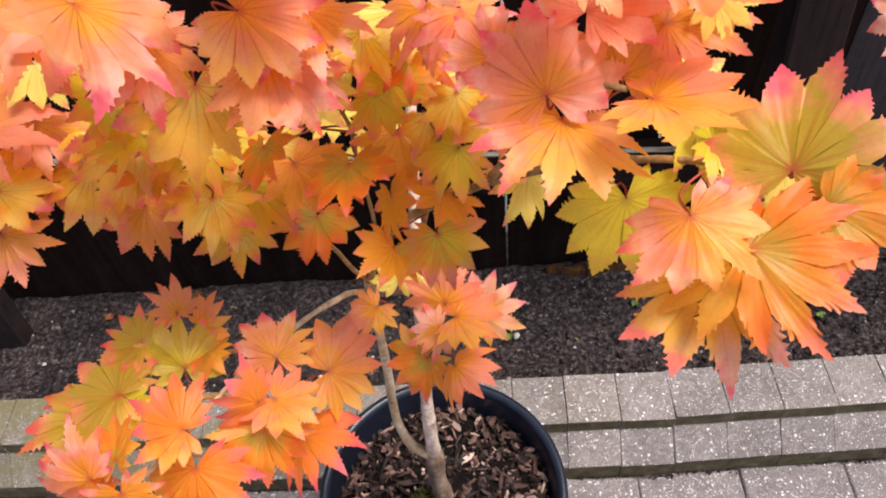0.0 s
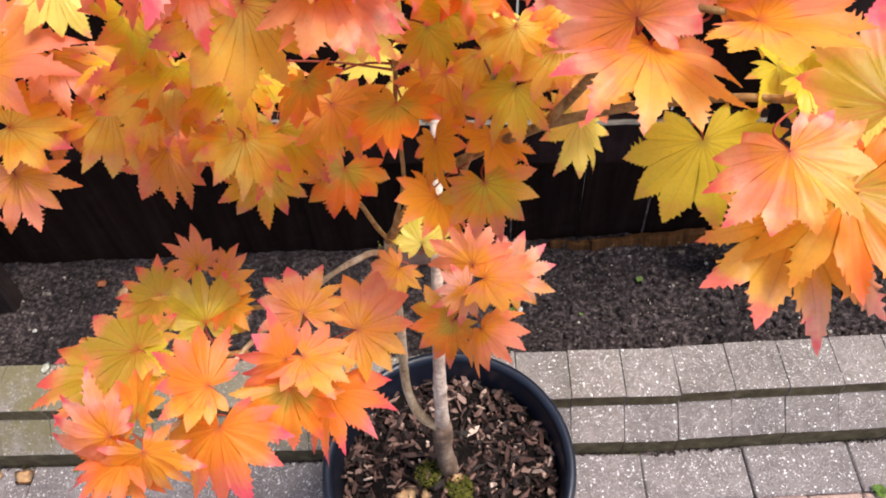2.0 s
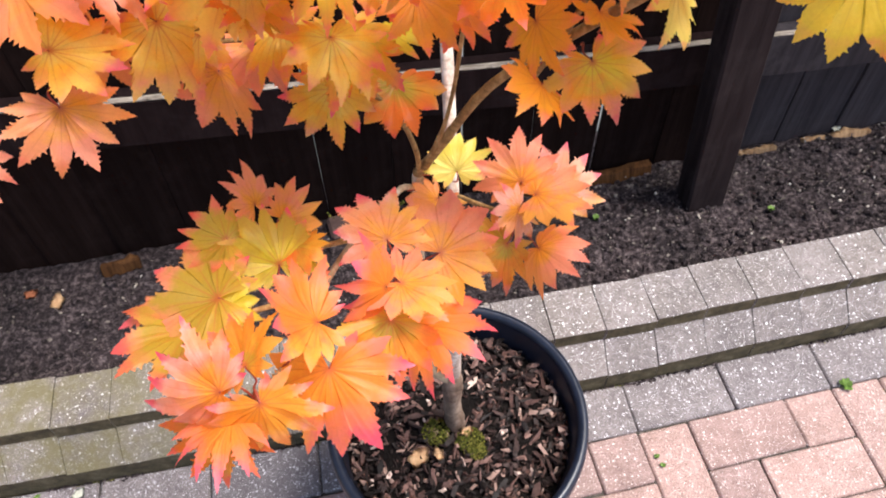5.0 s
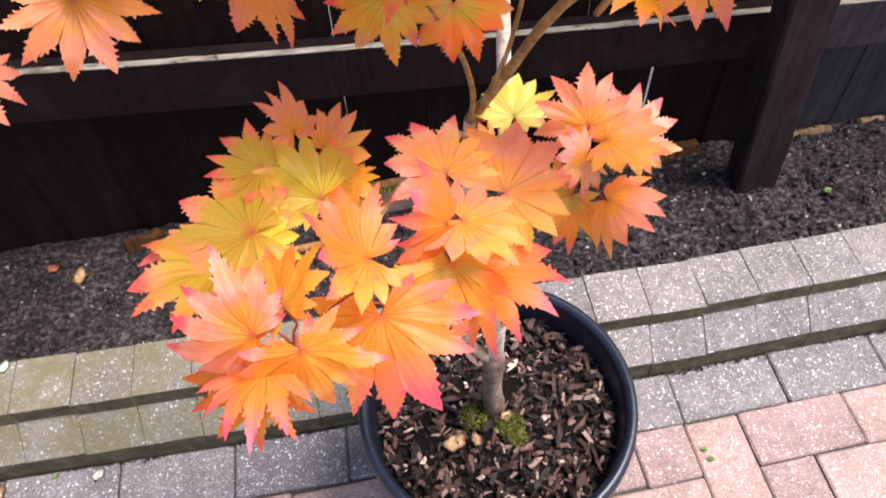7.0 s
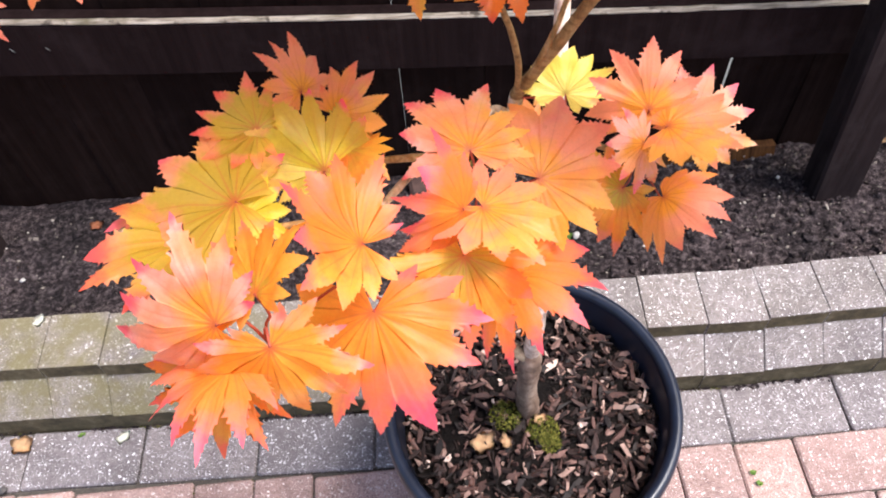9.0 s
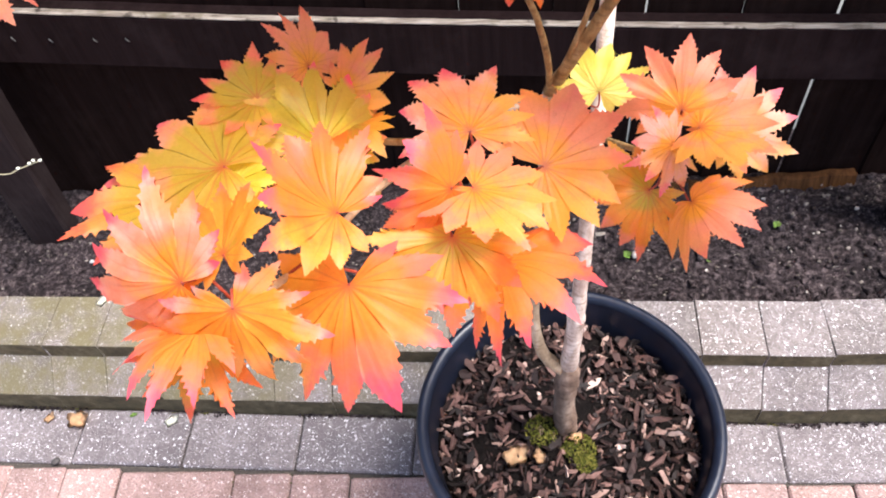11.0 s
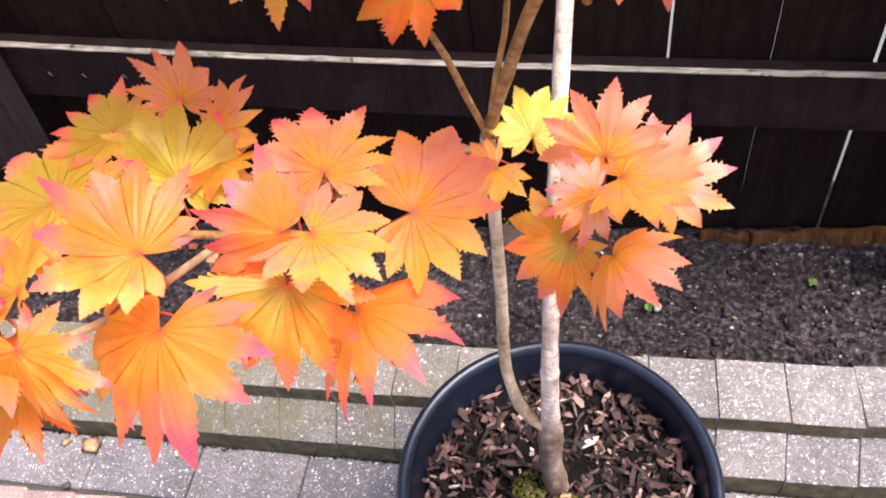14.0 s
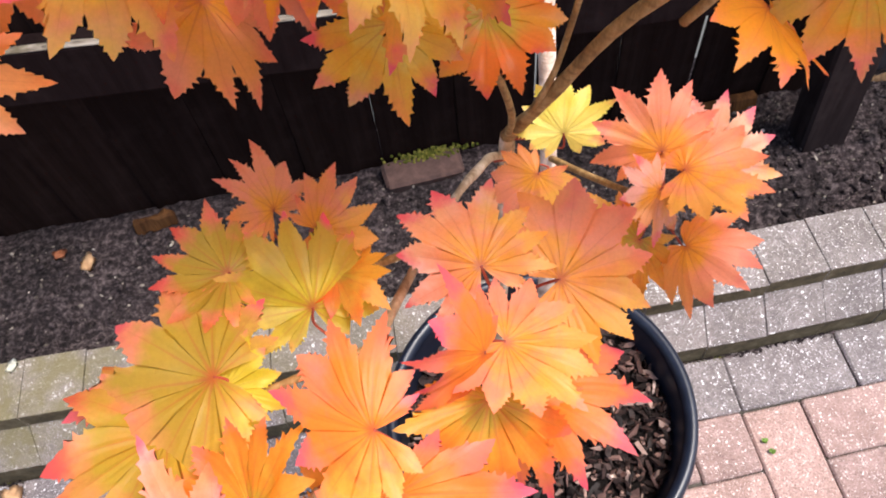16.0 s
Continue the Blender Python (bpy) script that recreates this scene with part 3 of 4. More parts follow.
def red_paver(i0, j0, i1, j1):
    j1 = min(j1, 0)
    if j1 <= j0:
        return
    key = (i1 - i0, j1 - j0)
    if key not in shapes:
        shapes[key] = [paver_mesh("red_paver", key[0] * U, key[1] * U, M_RED, k) for k in range(3)]
    o = part("red_paver", random.choice(shapes[key]), None, paving)
    back = kerb_bend(X0 + (i0 + i1) / 2 * U)[0] * 0.8
    o.matrix_basis = pose(X0 + i0 * U, Y0 + j0 * U + back, random.uniform(-0.0014, 0.0014), random.uniform(-0.3, 0.3), random.uniform(-0.3, 0.3), random.uniform(-0.3, 0.3))


for m in range(-9, 10):
    for k in range(-3, 16):
        for i0, j0, w, d in ((k + 4 * m, -k - 2, 1, 2), (k + 1 + 4 * m, -k - 1, 2, 1)):
            if -16 <= i0 <= 9 and -11 <= j0 < 0:
                red_paver(i0, j0, i0 + w, j0 + d)

# the rest of the paving, behind and beside the walk
verts, faces = [], []
for m in range(-14, 15):
    for k in range(-3, 36):
        for i0, j0, w, d in ((k + 4 * m, -k - 2, 1, 2), (k + 1 + 4 * m, -k - 1, 2, 1)):
            j1 = min(j0 + d, 0)
            if j1 <= j0 or not (-22 <= i0 <= 18 and -32 <= j0) or (-16 <= i0 <= 9 and -11 <= j0):
                continue
            x0, y0, x1, y1, n = X0 + i0 * U + 0.0012, Y0 + j0 * U + 0.0012, X0 + (i0 + w) * U - 0.0012, Y0 + j1 * U - 0.0012, len(verts)
            back = kerb_bend((x0 + x1) / 2)[0] * 0.8
            y0, y1 = y0 + back, y1 + back
            lift = random.uniform(-0.0014, 0.0014)
            for inset, z in ((0.0, -0.05), (0.0, lift - 0.0035), (0.0035, lift)):
                verts += [(x0 + inset, y0 + inset, z), (x1 - inset, y0 + inset, z), (x1 - inset, y1 - inset, z), (x0 + inset, y1 - inset, z)]
            for r in (n, n + 4):
                faces += [(r + q, r + (q + 1) % 4, r + 4 + (q + 1) % 4, r + 4 + q) for q in range(4)]
            faces.append((n + 8, n + 9, n + 10, n + 11))
field = bpy.data.meshes.new("paver_field")
field.from_pydata(verts, [], faces)
field.materials.append(M_RED_FIELD)
tagged(part("paver_field", field, None, paving), "more red herringbone block paving", kind="stuff")

# ---- dirt and moss in the joints ----
def crumbs(name, label, category, mat, spots, size):
    verts, faces = [], []
    for x, y, z in spots:
        s, n = size * random.uniform(0.4, 1.3), len(verts)
        for dx, dy, dz in ((1, 0, 0), (0, 1, 0), (-1, 0, 0), (0, -1, 0), (0, 0, 0.8), (0, 0, -0.8)):
            verts.append((x + s * dx * random.uniform(0.6, 1.4), y + s * dy * random.uniform(0.6, 1.4), z + s * dz * random.uniform(0.6, 1.2)))
        faces += [(n + a, n + (a + 1) % 4, n + 4) for a in range(4)] + [(n + (a + 1) % 4, n + a, n + 5) for a in range(4)]
    me = bpy.data.meshes.new(name)
    me.from_pydata(verts, [], faces)
    me.materials.append(mat)
    return tagged(new(name, me), label, category, kind="stuff")


dirt, green = [], []
for i in range(1500):
    x = random.uniform(-1.1, 1.3)
    if noise.noise(Vector((x * 7, 3, 0))) > -0.15:
        dirt.append((x, KERB_FOOT + kerb_bend(x)[0] - abs(random.gauss(0, 0.004)), 0.0005))
for i in range(500):
    x = random.uniform(-1.0, 1.2)
    if noise.noise(Vector((x * 9, 8, 0))) > 0.2:
        green.append((x, KERB_FOOT + kerb_bend(x)[0] - 0.002 - abs(random.gauss(0, 0.003)), 0.001))
for i in range(900):
    k, u = random.randint(-12, 5), random.uniform(-0.9, 0.0)
    x = X0 + k * U + random.gauss(0, 0.0012)
    if noise.noise(Vector((k * 3.7, u * 9, 5))) > 0.22:
        green.append((x, Y0 + u + kerb_bend(x)[0] * 0.8, -0.0015))
crumbs("joint_dirt", "dark soil crumbs along the foot of the kerb", "dirt", M_SOIL, dirt, 0.0028)
crumbs("joint_moss", "green moss specks in the paving joints", "moss", M_MOSS, green, 0.0016)

# ---- pot ----
POT = Vector((0.156, 1.010, 0.0))
RIM_Z, RIM_R, BARK_Z = 0.335, 0.197, 0.285
pot = thing("plant_pot", "dark blue-black round plastic pot standing on the paving", "pot", POT)


def lathe(bm, prof, sides=72):
    rings = [[bm.verts.new((r * math.cos(a), r * math.sin(a), z)) for a in (2 * math.pi * k / sides for k in range(sides))] for r, z in prof]
    for a, b in zip(rings, rings[1:]):
        for k in range(sides):
            bm.faces.new((a[k], a[(k + 1) % sides], b[(k + 1) % sides], b[k]))
    return rings


bm = bmesh.new()
R = RIM_R
rings = lathe(bm, [(0.135, 0.002), (0.14, 0.0), (0.145, 0.01), (R - 0.014, RIM_Z - 0.045)])
bm.faces.new(rings[0][::-1])
rings2 = lathe(bm, [(R - 0.0185, RIM_Z - 0.012), (R - 0.022, BARK_Z), (R - 0.03, BARK_Z - 0.06), (0.13, 0.06)])
part("pot_wall", bm, M_POT, pot, smooth=True)
bm = bmesh.new()
lathe(bm, [(R - 0.016, RIM_Z - 0.045), (R - 0.004, RIM_Z - 0.043), (R - 0.0005, RIM_Z - 0.034), (R, RIM_Z - 0.014), (R - 0.0015, RIM_Z - 0.005), (R - 0.006, RIM_Z), (R - 0.011, RIM_Z - 0.0005), (R - 0.0155, RIM_Z - 0.004), (R - 0.0175, RIM_Z - 0.012), (R - 0.0185, RIM_Z - 0.03)])
part("rim", bm, M_POT, pot, "rolled glossy rim", smooth=True)

bm = bmesh.new()
rings = lathe(bm, [(0.0005, BARK_Z - 0.008), (0.06, BARK_Z - 0.009), (0.12, BARK_Z - 0.012), (R - 0.021, BARK_Z - 0.02)], 40)
for v in bm.verts:
    v.co.z += 0.006 * noise.noise(v.co * 30)
compost = tagged(new("compost", mesh_of("compost", bm, M_COMPOST, smooth=True)), "dark compost filling the pot", "compost", kind="stuff")
compost.location = POT
def chip(bm, m, ln, wd, th):
    """One flake of bark with an uneven outline, bowed along its length."""
    sides = random.choice((4, 5, 5, 6, 7))
    start, bow = random.uniform(0, 6), random.uniform(-0.5, 0.5)
    rim = []
    for k in range(sides):
        t = start + 2 * math.pi * k / sides + random.uniform(-0.35, 0.35)
        px, py = ln / 2 * math.cos(t) * random.uniform(0.75, 1.15), wd / 2 * math.sin(t) * random.uniform(0.65, 1.2)
        rim.append((px, py, bow * px * px / ln + random.uniform(-0.2, 0.2) * th))
    low = [bm.verts.new(m @ Vector((px * 0.92, py * 0.92, pz - th * 0.4))) for px, py, pz in rim]
    top = [bm.verts.new(m @ Vector((px, py, pz + th * 0.4))) for px, py, pz in rim]
    bm.faces.new(low[::-1])
    bm.faces.new(top)
    for k in range(sides):
        bm.faces.new((low[k], low[(k + 1) % sides], top[(k + 1) % sides], top[k]))


def mulch_pose(lift):
    rr, a = (R - 0.026) * math.sqrt(random.random()), random.uniform(0, 2 * math.pi)
    x, y = rr * math.cos(a), rr * math.sin(a)
    return pose(x, y, BARK_Z - 0.006 + lift - 0.006 * (rr / R) ** 2 + 0.005 * noise.noise(Vector((x * 25, y * 25, 7))), random.gauss(0, 34), random.gauss(0, 28), random.uniform(0, 360))


bm = bmesh.new()
for i in range(1650):
    ln, wd, th = random.choice((0.008, 0.012, 0.016, 0.02, 0.026)) * random.uniform(0.8, 1.2), random.choice((0.0025, 0.004, 0.006, 0.009)) * random.uniform(0.8, 1.2), random.uniform(0.002, 0.006)
    chip(bm, mulch_pose(random.uniform(-0.009, 0.007)), ln, wd, th)
mulch = tagged(new("bark_mulch", mesh_of("bark_mulch", bm, M_CHIP)), "brown chipped bark mulch covering the pot", "mulch", kind="stuff")
mulch.location = POT
for i in range(260):
    bm = bmesh.new()
    chip(bm, Matrix(), random.uniform(0.018, 0.038), random.uniform(0.005, 0.0135), random.uniform(0.002, 0.005))
    part("bark_chip", bm, M_BIG_CHIP, mulch).matrix_basis = mulch_pose(random.uniform(-0.001, 0.009))


def moss_clump(x, y, z, size, n):
    bm = bmesh.new()
    for i in range(n):
        a, r = random.uniform(0, 2 * math.pi), size * math.sqrt(random.random())
        h = (0.42 + 0.25 * noise.noise(Vector((r * math.cos(a) * 120, r * math.sin(a) * 120, size)))) * size * (1 - (r / size) ** 2) + random.uniform(0, 0.002)
        s = random.uniform(0.0009, 0.0019)
        bmesh.ops.create_icosphere(bm, subdivisions=1, radius=s, matrix=pose(r * math.cos(a), r * math.sin(a), h, random.gauss(0, 30), random.gauss(0, 30), 0) @ Matrix.Diagonal((0.7, 0.7, random.uniform(1.2, 3.0), 1)))
    o = tagged(new("moss", mesh_of("moss", bm, M_MOSS)), "yellow-green moss cushion at the foot of the trunk", "moss", "moss in the pot", "stuff")
    o.location = (x, y, z)


moss_clump(0.170, 0.985, 0.284, 0.022, 420)
moss_clump(0.178, 0.968, 0.282, 0.015, 220)
moss_clump(0.122, 1.012, 0.283, 0.022, 300)


def dry_leaf(name, x, y, z, size, turn, mat, label, curl=0.5, lobes=5):
    bm = bmesh.new()
    n = 40
    mid = bm.verts.new((0, 0, 0))
    out, inn = [], []
    for k in range(n):
        a = 2 * math.pi * k / n
        r = size * (0.62 + 0.3 * abs(math.cos(lobes * a / 2)) + 0.1 * random.random())
        z0 = curl * r * (0.5 * math.sin(2 * a + 1) + 0.6 * math.cos(a))
        out.append(bm.verts.new((r * math.cos(a), r * 0.75 * math.sin(a), abs(z0) * 0.8)))
        inn.append(bm.verts.new((r * 0.5 * math.cos(a), r * 0.38 * math.sin(a), abs(z0) * 0.25)))
    for k in range(n):
        j = (k + 1) % n
        bm.faces.new((out[k], out[j], inn[j], inn[k]))
        bm.faces.new((inn[k], inn[j], mid))
    bmesh.ops.solidify(bm, geom=bm.faces[:], thickness=0.0006)
    o = tagged(new(name, mesh_of(name, bm, mat, smooth=True)), label, "leaf")
    o.matrix_basis = pose(x, y, z, 0, 0, turn)


dry_leaf("dry_leaf", 0.088, 0.975, 0.29, 0.02, 30, M_DRY, "curled tan dead leaf lying on the bark mulch")
dry_leaf("dry_leaf", 0.118, 0.972, 0.292, 0.012, 100, M_DRY, "small curled tan dead leaf on the bark mulch", 0.9)
dry_leaf("dry_leaf", 0.168, 0.998, 0.292, 0.012, 200, M_DRY, "small orange dead leaf beside the trunk", 0.7)
dry_leaf("dry_leaf", -0.700, 1.165, 0.006, 0.024, 10, M_DRY, "crumpled brown leaf against the foot of the kerb", 0.9)
dry_leaf("dry_leaf", -0.759, 1.172, 0.003, 0.012, 60, M_DRY, "small brown leaf scrap on the grey paving", 0.6)
dry_leaf("leaf_flake", -0.526, 1.163, 0.003, 0.015, 40, M_FLAKE, "pale dried leaf flake on the grey paving", 0.25)
dry_leaf("leaf_flake", -0.645, 1.335, 0.14, 0.014, 70, M_FLAKE, "pale dried leaf flake on the kerb", 0.25)
dry_leaf("dry_leaf", -0.60, 1.57, 0.094, 0.016, 10, M_RUST, "orange dead leaf on the soil", 0.6)
dry_leaf("leaf_flake", 1.2, 1.59, 0.112, 0.012, 10, M_FLAKE, "pale flake caught at the fence foot", 0.4)
dry_leaf("dry_leaf", -0.545, 1.536, 0.098, 0.021, 80, M_DRY, "pale crumpled leaf on the soil", 0.5)


def seedling(x, y, z, size, n):
    bm = bmesh.new()
    for k in range(n):
        a = 2.4 * k
        m = pose(0, 0, 0, 0, 0, math.degrees(a)) @ pose(0, 0, 0.002, random.uniform(15, 50), 0, 0)
        pts = [(-0.3, 0.35), (-0.38, 0.65), (0, 1.0), (0.38, 0.65), (0.3, 0.35), (0, 0)]
        s = size * random.uniform(0.6, 1.1)
        bm.faces.new([bm.verts.new(m @ Vector((px * s, py * s, 0.1 * s * (1 - abs(px))))) for px, py in pts])
    bmesh.ops.solidify(bm, geom=bm.faces[:], thickness=0.0004)
    o = tagged(new("seedling", mesh_of("seedling", bm, M_GREEN)), "tiny green weed seedling in the ground", "plant", "weeds")
    o.location = (x, y, z)


for s in ((0.576, 1.481, 0.098, 0.012, 6), (0.30, 1.42, 0.105, 0.013, 6), (0.949, 1.413, 0.102, 0.014, 7), (0.44, 1.40, 0.108, 0.006, 4),
          (0.955, 1.035, 0.0, 0.016, 9), (0.535, 0.985, 0.0, 0.008, 5), (0.54, 0.965, 0.0, 0.007, 5), (-0.6, 1.176, 0.0, 0.009, 4)):
    seedling(*s)


def pebble(x, y, z, size, flat, turn, mat, label):
    bm = bmesh.new()
    bmesh.ops.create_icosphere(bm, subdivisions=2, radius=size)
    for v in bm.verts:
        v.co *= 1 + 0.35 * noise.noise(v.co / size * 1.3 + Vector((x * 50, y * 50, 0)))
        v.co = Vector((v.co.x, v.co.y * 0.75, v.co.z * flat))
    o = tagged(new("pebble", mesh_of("pebble", bm, mat, smooth=True)), label, "stone", "pebbles")
    o.matrix_basis = pose(x, y, z, 0, 0, turn)


pebble(0.315, 1.423, 0.107, 0.0085, 0.55, 70, M_PEBBLE, "smooth white pebble lying on the soil")
pebble(-0.955, 1.525, 0.1, 0.009, 0.6, 20, M_PEBBLE, "pale pebble on soil by the fence")
pebble(-0.985, 1.505, 0.1, 0.012, 0.5, 130, M_PEBBLE, "pale flat stone on soil by the fence")
pebble(-0.93, 1.49, 0.102, 0.006, 0.6, 80, M_PEBBLE, "small pale pebble on soil by the fence")
pebble(-0.715, 1.45, 0.104, 0.0055, 0.6, 10, M_PEBBLE, "small pale pebble beside the fence post")
pebble(-0.721, 1.089, 0.004, 0.009, 0.55, 30, M_DARK_STONE, "dark stone on the grey paving")

stalk = thing("dry_stalk", "thin straw-coloured dry stalk with small buds by the fence post", "stalk", (-0.97, 1.47, 0.1))
bm = bmesh.new()
tube(bm, [(0, 0, 0), (0.015, 0.0, 0.1), (0.04, 0, 0.2), (0.085, 0, 0.265), (0.13, 0, 0.262), (0.18, 0, 0.241), (0.209, 0, 0.238), (0.23, 0, 0.248), (0.251, 0, 0.256), (0.28, 0, 0.267)], [0.0016, 0.0015, 0.0014, 0.0013, 0.0012, 0.0012, 0.0011, 0.0011, 0.001, 0.0008], 7, 0.1)
part("stem", bm, M_STRAW, stalk, smooth=True)
for bx, bz in ((0.232, 0.251), (0.258, 0.262), (0.268, 0.268), (0.28, 0.268)):
    bm = bmesh.new()
    bmesh.ops.create_icosphere(bm, subdivisions=2, radius=0.0026)
    for v in bm.verts:
        v.co = Vector((v.co.x * 1.4, v.co.y, v.co.z)) * (1 + 0.3 * noise.noise(v.co * 700))
    part("bud", bm, M_FLAKE, stalk, "pale dry bud", smooth=True).location = (bx, 0, bz)


def rotten_board(x, y, z, length, tall, turn, mat=M_ROT):
    bm = bmesh.new()
    block(bm, -length / 2, -0.008, 0, length / 2, 0.008, tall, 0.003)
    bmesh.ops.subdivide_edges(bm, edges=[e for e in bm.edges if abs(e.verts[0].co.x - e.verts[1].co.x) > 0.02], cuts=10)
    for v in bm.verts:
        v.co.z += 0.01 * noise.noise(Vector((v.co.x * 19 + x * 9, v.co.y * 30, 0))) + 0.008 * noise.noise(v.co * 90)
        v.co.y += 0.005 * noise.noise(v.co * 30)
    o = tagged(new("rotten_board", mesh_of("rotten_board", bm, mat)), "rotten tan board end lying at the fence foot" if mat is M_TAN else "rotten orange-brown board end lying at the fence foot", "board", "rotten board ends")
    o.matrix_basis = pose(x, y, z, -20, 0, turn)


rotten_board(0.62, 1.585, 0.075, 0.26, 0.035, 2)
rotten_board(1.01, 1.585, 0.07, 0.095, 0.024, 3, M_TAN)
rotten_board(1.205, 1.58, 0.068, 0.175, 0.03, -2, M_TAN)
rotten_board(-0.42, 1.59, 0.085, 0.08, 0.028, 2)
rotten_board(0.45, 1.59, 0.07, 0.1, 0.03, -3)
bm = bmesh.new()
block(bm, -0.075, -0.03, 0, 0.075, 0.03, 0.034, 0.006, 0.003)
o = tagged(new("brick", mesh_of("brick", bm, M_BRICK)), "old reddish brick half sunk in soil at the fence", "brick")
o.matrix_basis = pose(0.09, 1.59, 0.078, 4, 0, 3)
bm = bmesh.new()
for i in range(260):
    x, y = random.gauss(0.01, 0.03), random.gauss(0, 0.006)
    bmesh.ops.create_icosphere(bm, subdivisions=1, radius=random.uniform(0.002, 0.004), matrix=pose(x, y, 0.003 * random.random()))
o = tagged(new("moss", mesh_of("moss", bm, M_MOSS)), "green moss growing on the old brick", "moss", kind="stuff")
o.location = (0.095, 1.612, 0.112)

# ---- the maple ----
tree = thing("maple_tree", "young potted maple with orange, pink and yellow leaves", "tree", (0.155, 1.02, 0.27))
BASE = Vector((0.155, 1.02, 0.27))
WOOD = []


def branch(name, points, radii, mat, label="", sides=10, wobble=0.12):
    bm = bmesh.new()
    tube(bm, [Vector(p) - BASE for p in points], radii, sides, wobble)
    part(name, bm, mat, tree, label, smooth=True)
    for a, b in zip(points, points[1:]):
        a, b = Vector(a), Vector(b)
        for k in range(6):
            WOOD.append(a.lerp(b, k / 5))


FORK = (0.121, 1.028, 0.868)
branch("trunk_base", [(0.158, 1.02, 0.255), (0.155, 1.021, 0.29), (0.152, 1.022, 0.33), (0.151, 1.0225, 0.365), (0.152, 1.023, 0.39), (0.152, 1.0235, 0.41), (0.153, 1.024, 0.432), (0.153, 1.0247, 0.444)], [0.0165, 0.0145, 0.0137, 0.0128, 0.0134, 0.0142, 0.0134, 0.0108], M_OLD, "older brown bark at the foot of the trunk", 18, 0.16)
branch("trunk", [(0.153, 1.0245, 0.44), (0.1542, 1.021, 0.5), (0.1554, 1.0205, 0.548), (0.1557, 1.0208, 0.556), (0.156, 1.0213, 0.564), (0.1573, 1.0248, 0.6), (0.161, 1.043, 0.69), (0.1615, 1.045, 0.698), (0.162, 1.0475, 0.706), (0.1674, 1.082, 0.8), (0.1785, 1.155, 0.95), (0.19, 1.22, 1.08), (0.2, 1.29, 1.22)], [0.0104, 0.0094, 0.0088, 0.0101, 0.0086, 0.008, 0.0073, 0.0085, 0.0072, 0.0068, 0.0062, 0.0056, 0.0046], M_TRUNK, "pale grey-brown trunk", 16, 0.1)
branch("side_stem", [(0.15, 1.024, 0.43), (0.136, 1.024, 0.447), (0.121, 1.025, 0.478), (0.112, 1.026, 0.54), (0.112, 1.027, 0.6), (0.116, 1.028, 0.68), FORK], [0.008, 0.0076, 0.007, 0.0063, 0.0059, 0.0057, 0.0052], M_STEM, "slender side stem", 10)
branch("bough", [FORK, (0.138, 1.0, 0.93), (0.168, 0.962, 1.025), (0.213, 0.91, 1.11), (0.244, 0.872, 1.165)], [0.0052, 0.0042, 0.0038, 0.0034, 0.003], M_TWIG)
branch("twig", [(0.244, 0.872, 1.165), (0.285, 0.86, 1.185), (0.34, 0.835, 1.21), (0.40, 0.80, 1.225), (0.44, 0.78, 1.215)], [0.0032, 0.0028, 0.0022, 0.0018, 0.0014], M_TWIG)
branch("twig", [(0.244, 0.872, 1.165), (0.275, 0.855, 1.23), (0.285, 0.84, 1.265), (0.31, 0.82, 1.275)], [0.003, 0.0026, 0.002, 0.0016], M_TWIG)
branch("twig", [FORK, (0.116, 0.995, 0.93), (0.102, 0.985, 0.985), (0.07, 0.965, 1.05), (0.03, 0.955, 1.10), (-0.02, 0.955, 1.11), (-0.08, 0.955, 1.12)], [0.0024, 0.0022, 0.002, 0.0018, 0.0017, 0.0015, 0.0013], M_TWIG)
branch("twig", [FORK, (0.136, 0.995, 0.945), (0.147, 0.99, 1.0), (0.15, 0.96, 1.1), (0.155, 0.92, 1.19), (0.13, 0.88, 1.25)], [0.0021, 0.002, 0.0018, 0.0016, 0.0014, 0.0012], M_TWIG)
branch("twig", [(0.19, 0.955, 1.02), (0.2, 0.92, 1.09), (0.21, 0.9, 1.15), (0.22, 0.9, 1.2)], [0.0026, 0.0022, 0.0019, 0.0015], M_TWIG)
branch("side_branch", [(0.1185, 1.028, 0.845), (0.105, 1.008, 0.875), (0.093, 0.988, 0.892), (0.076, 0.962, 0.91), (0.05, 0.915, 0.936), (0.02, 0.855, 0.965), (-0.01, 0.79, 0.985), (-0.03, 0.762, 0.998)], [0.0031, 0.0028, 0.0031, 0.0026, 0.0024, 0.0021, 0.0018, 0.0015], M_STEM, "pale side branch", 10, 0.16)
branch("twig", [(0.05, 0.915, 0.935), (0.01, 0.89, 0.965), (-0.01, 0.885, 0.985)], [0.0024, 0.002, 0.0016], M_TWIG)
branch("twig", [(0.05, 0.915, 0.935), (0.065, 0.85, 0.95), (0.07, 0.81, 0.97)], [0.0024, 0.002, 0.0016], M_TWIG)
branch("twig", [(0.02, 0.85, 0.965), (-0.02, 0.83, 0.99), (-0.045, 0.82, 1.0)], [0.0022, 0.0019, 0.0015], M_TWIG)
branch("twig", [(0.166, 1.07, 0.775), (0.178, 1.01, 0.825), (0.195, 0.955, 0.87), (0.2, 0.945, 0.885)], [0.0028, 0.0024, 0.002, 0.0017], M_TWIG)

LOBES = [(-141, 0.5), (-115, 0.7), (-87, 0.87), (-58, 0.95), (-29, 0.99), (0, 1.0), (29, 0.99), (58, 0.95), (87, 0.87), (115, 0.7), (141, 0.5)]
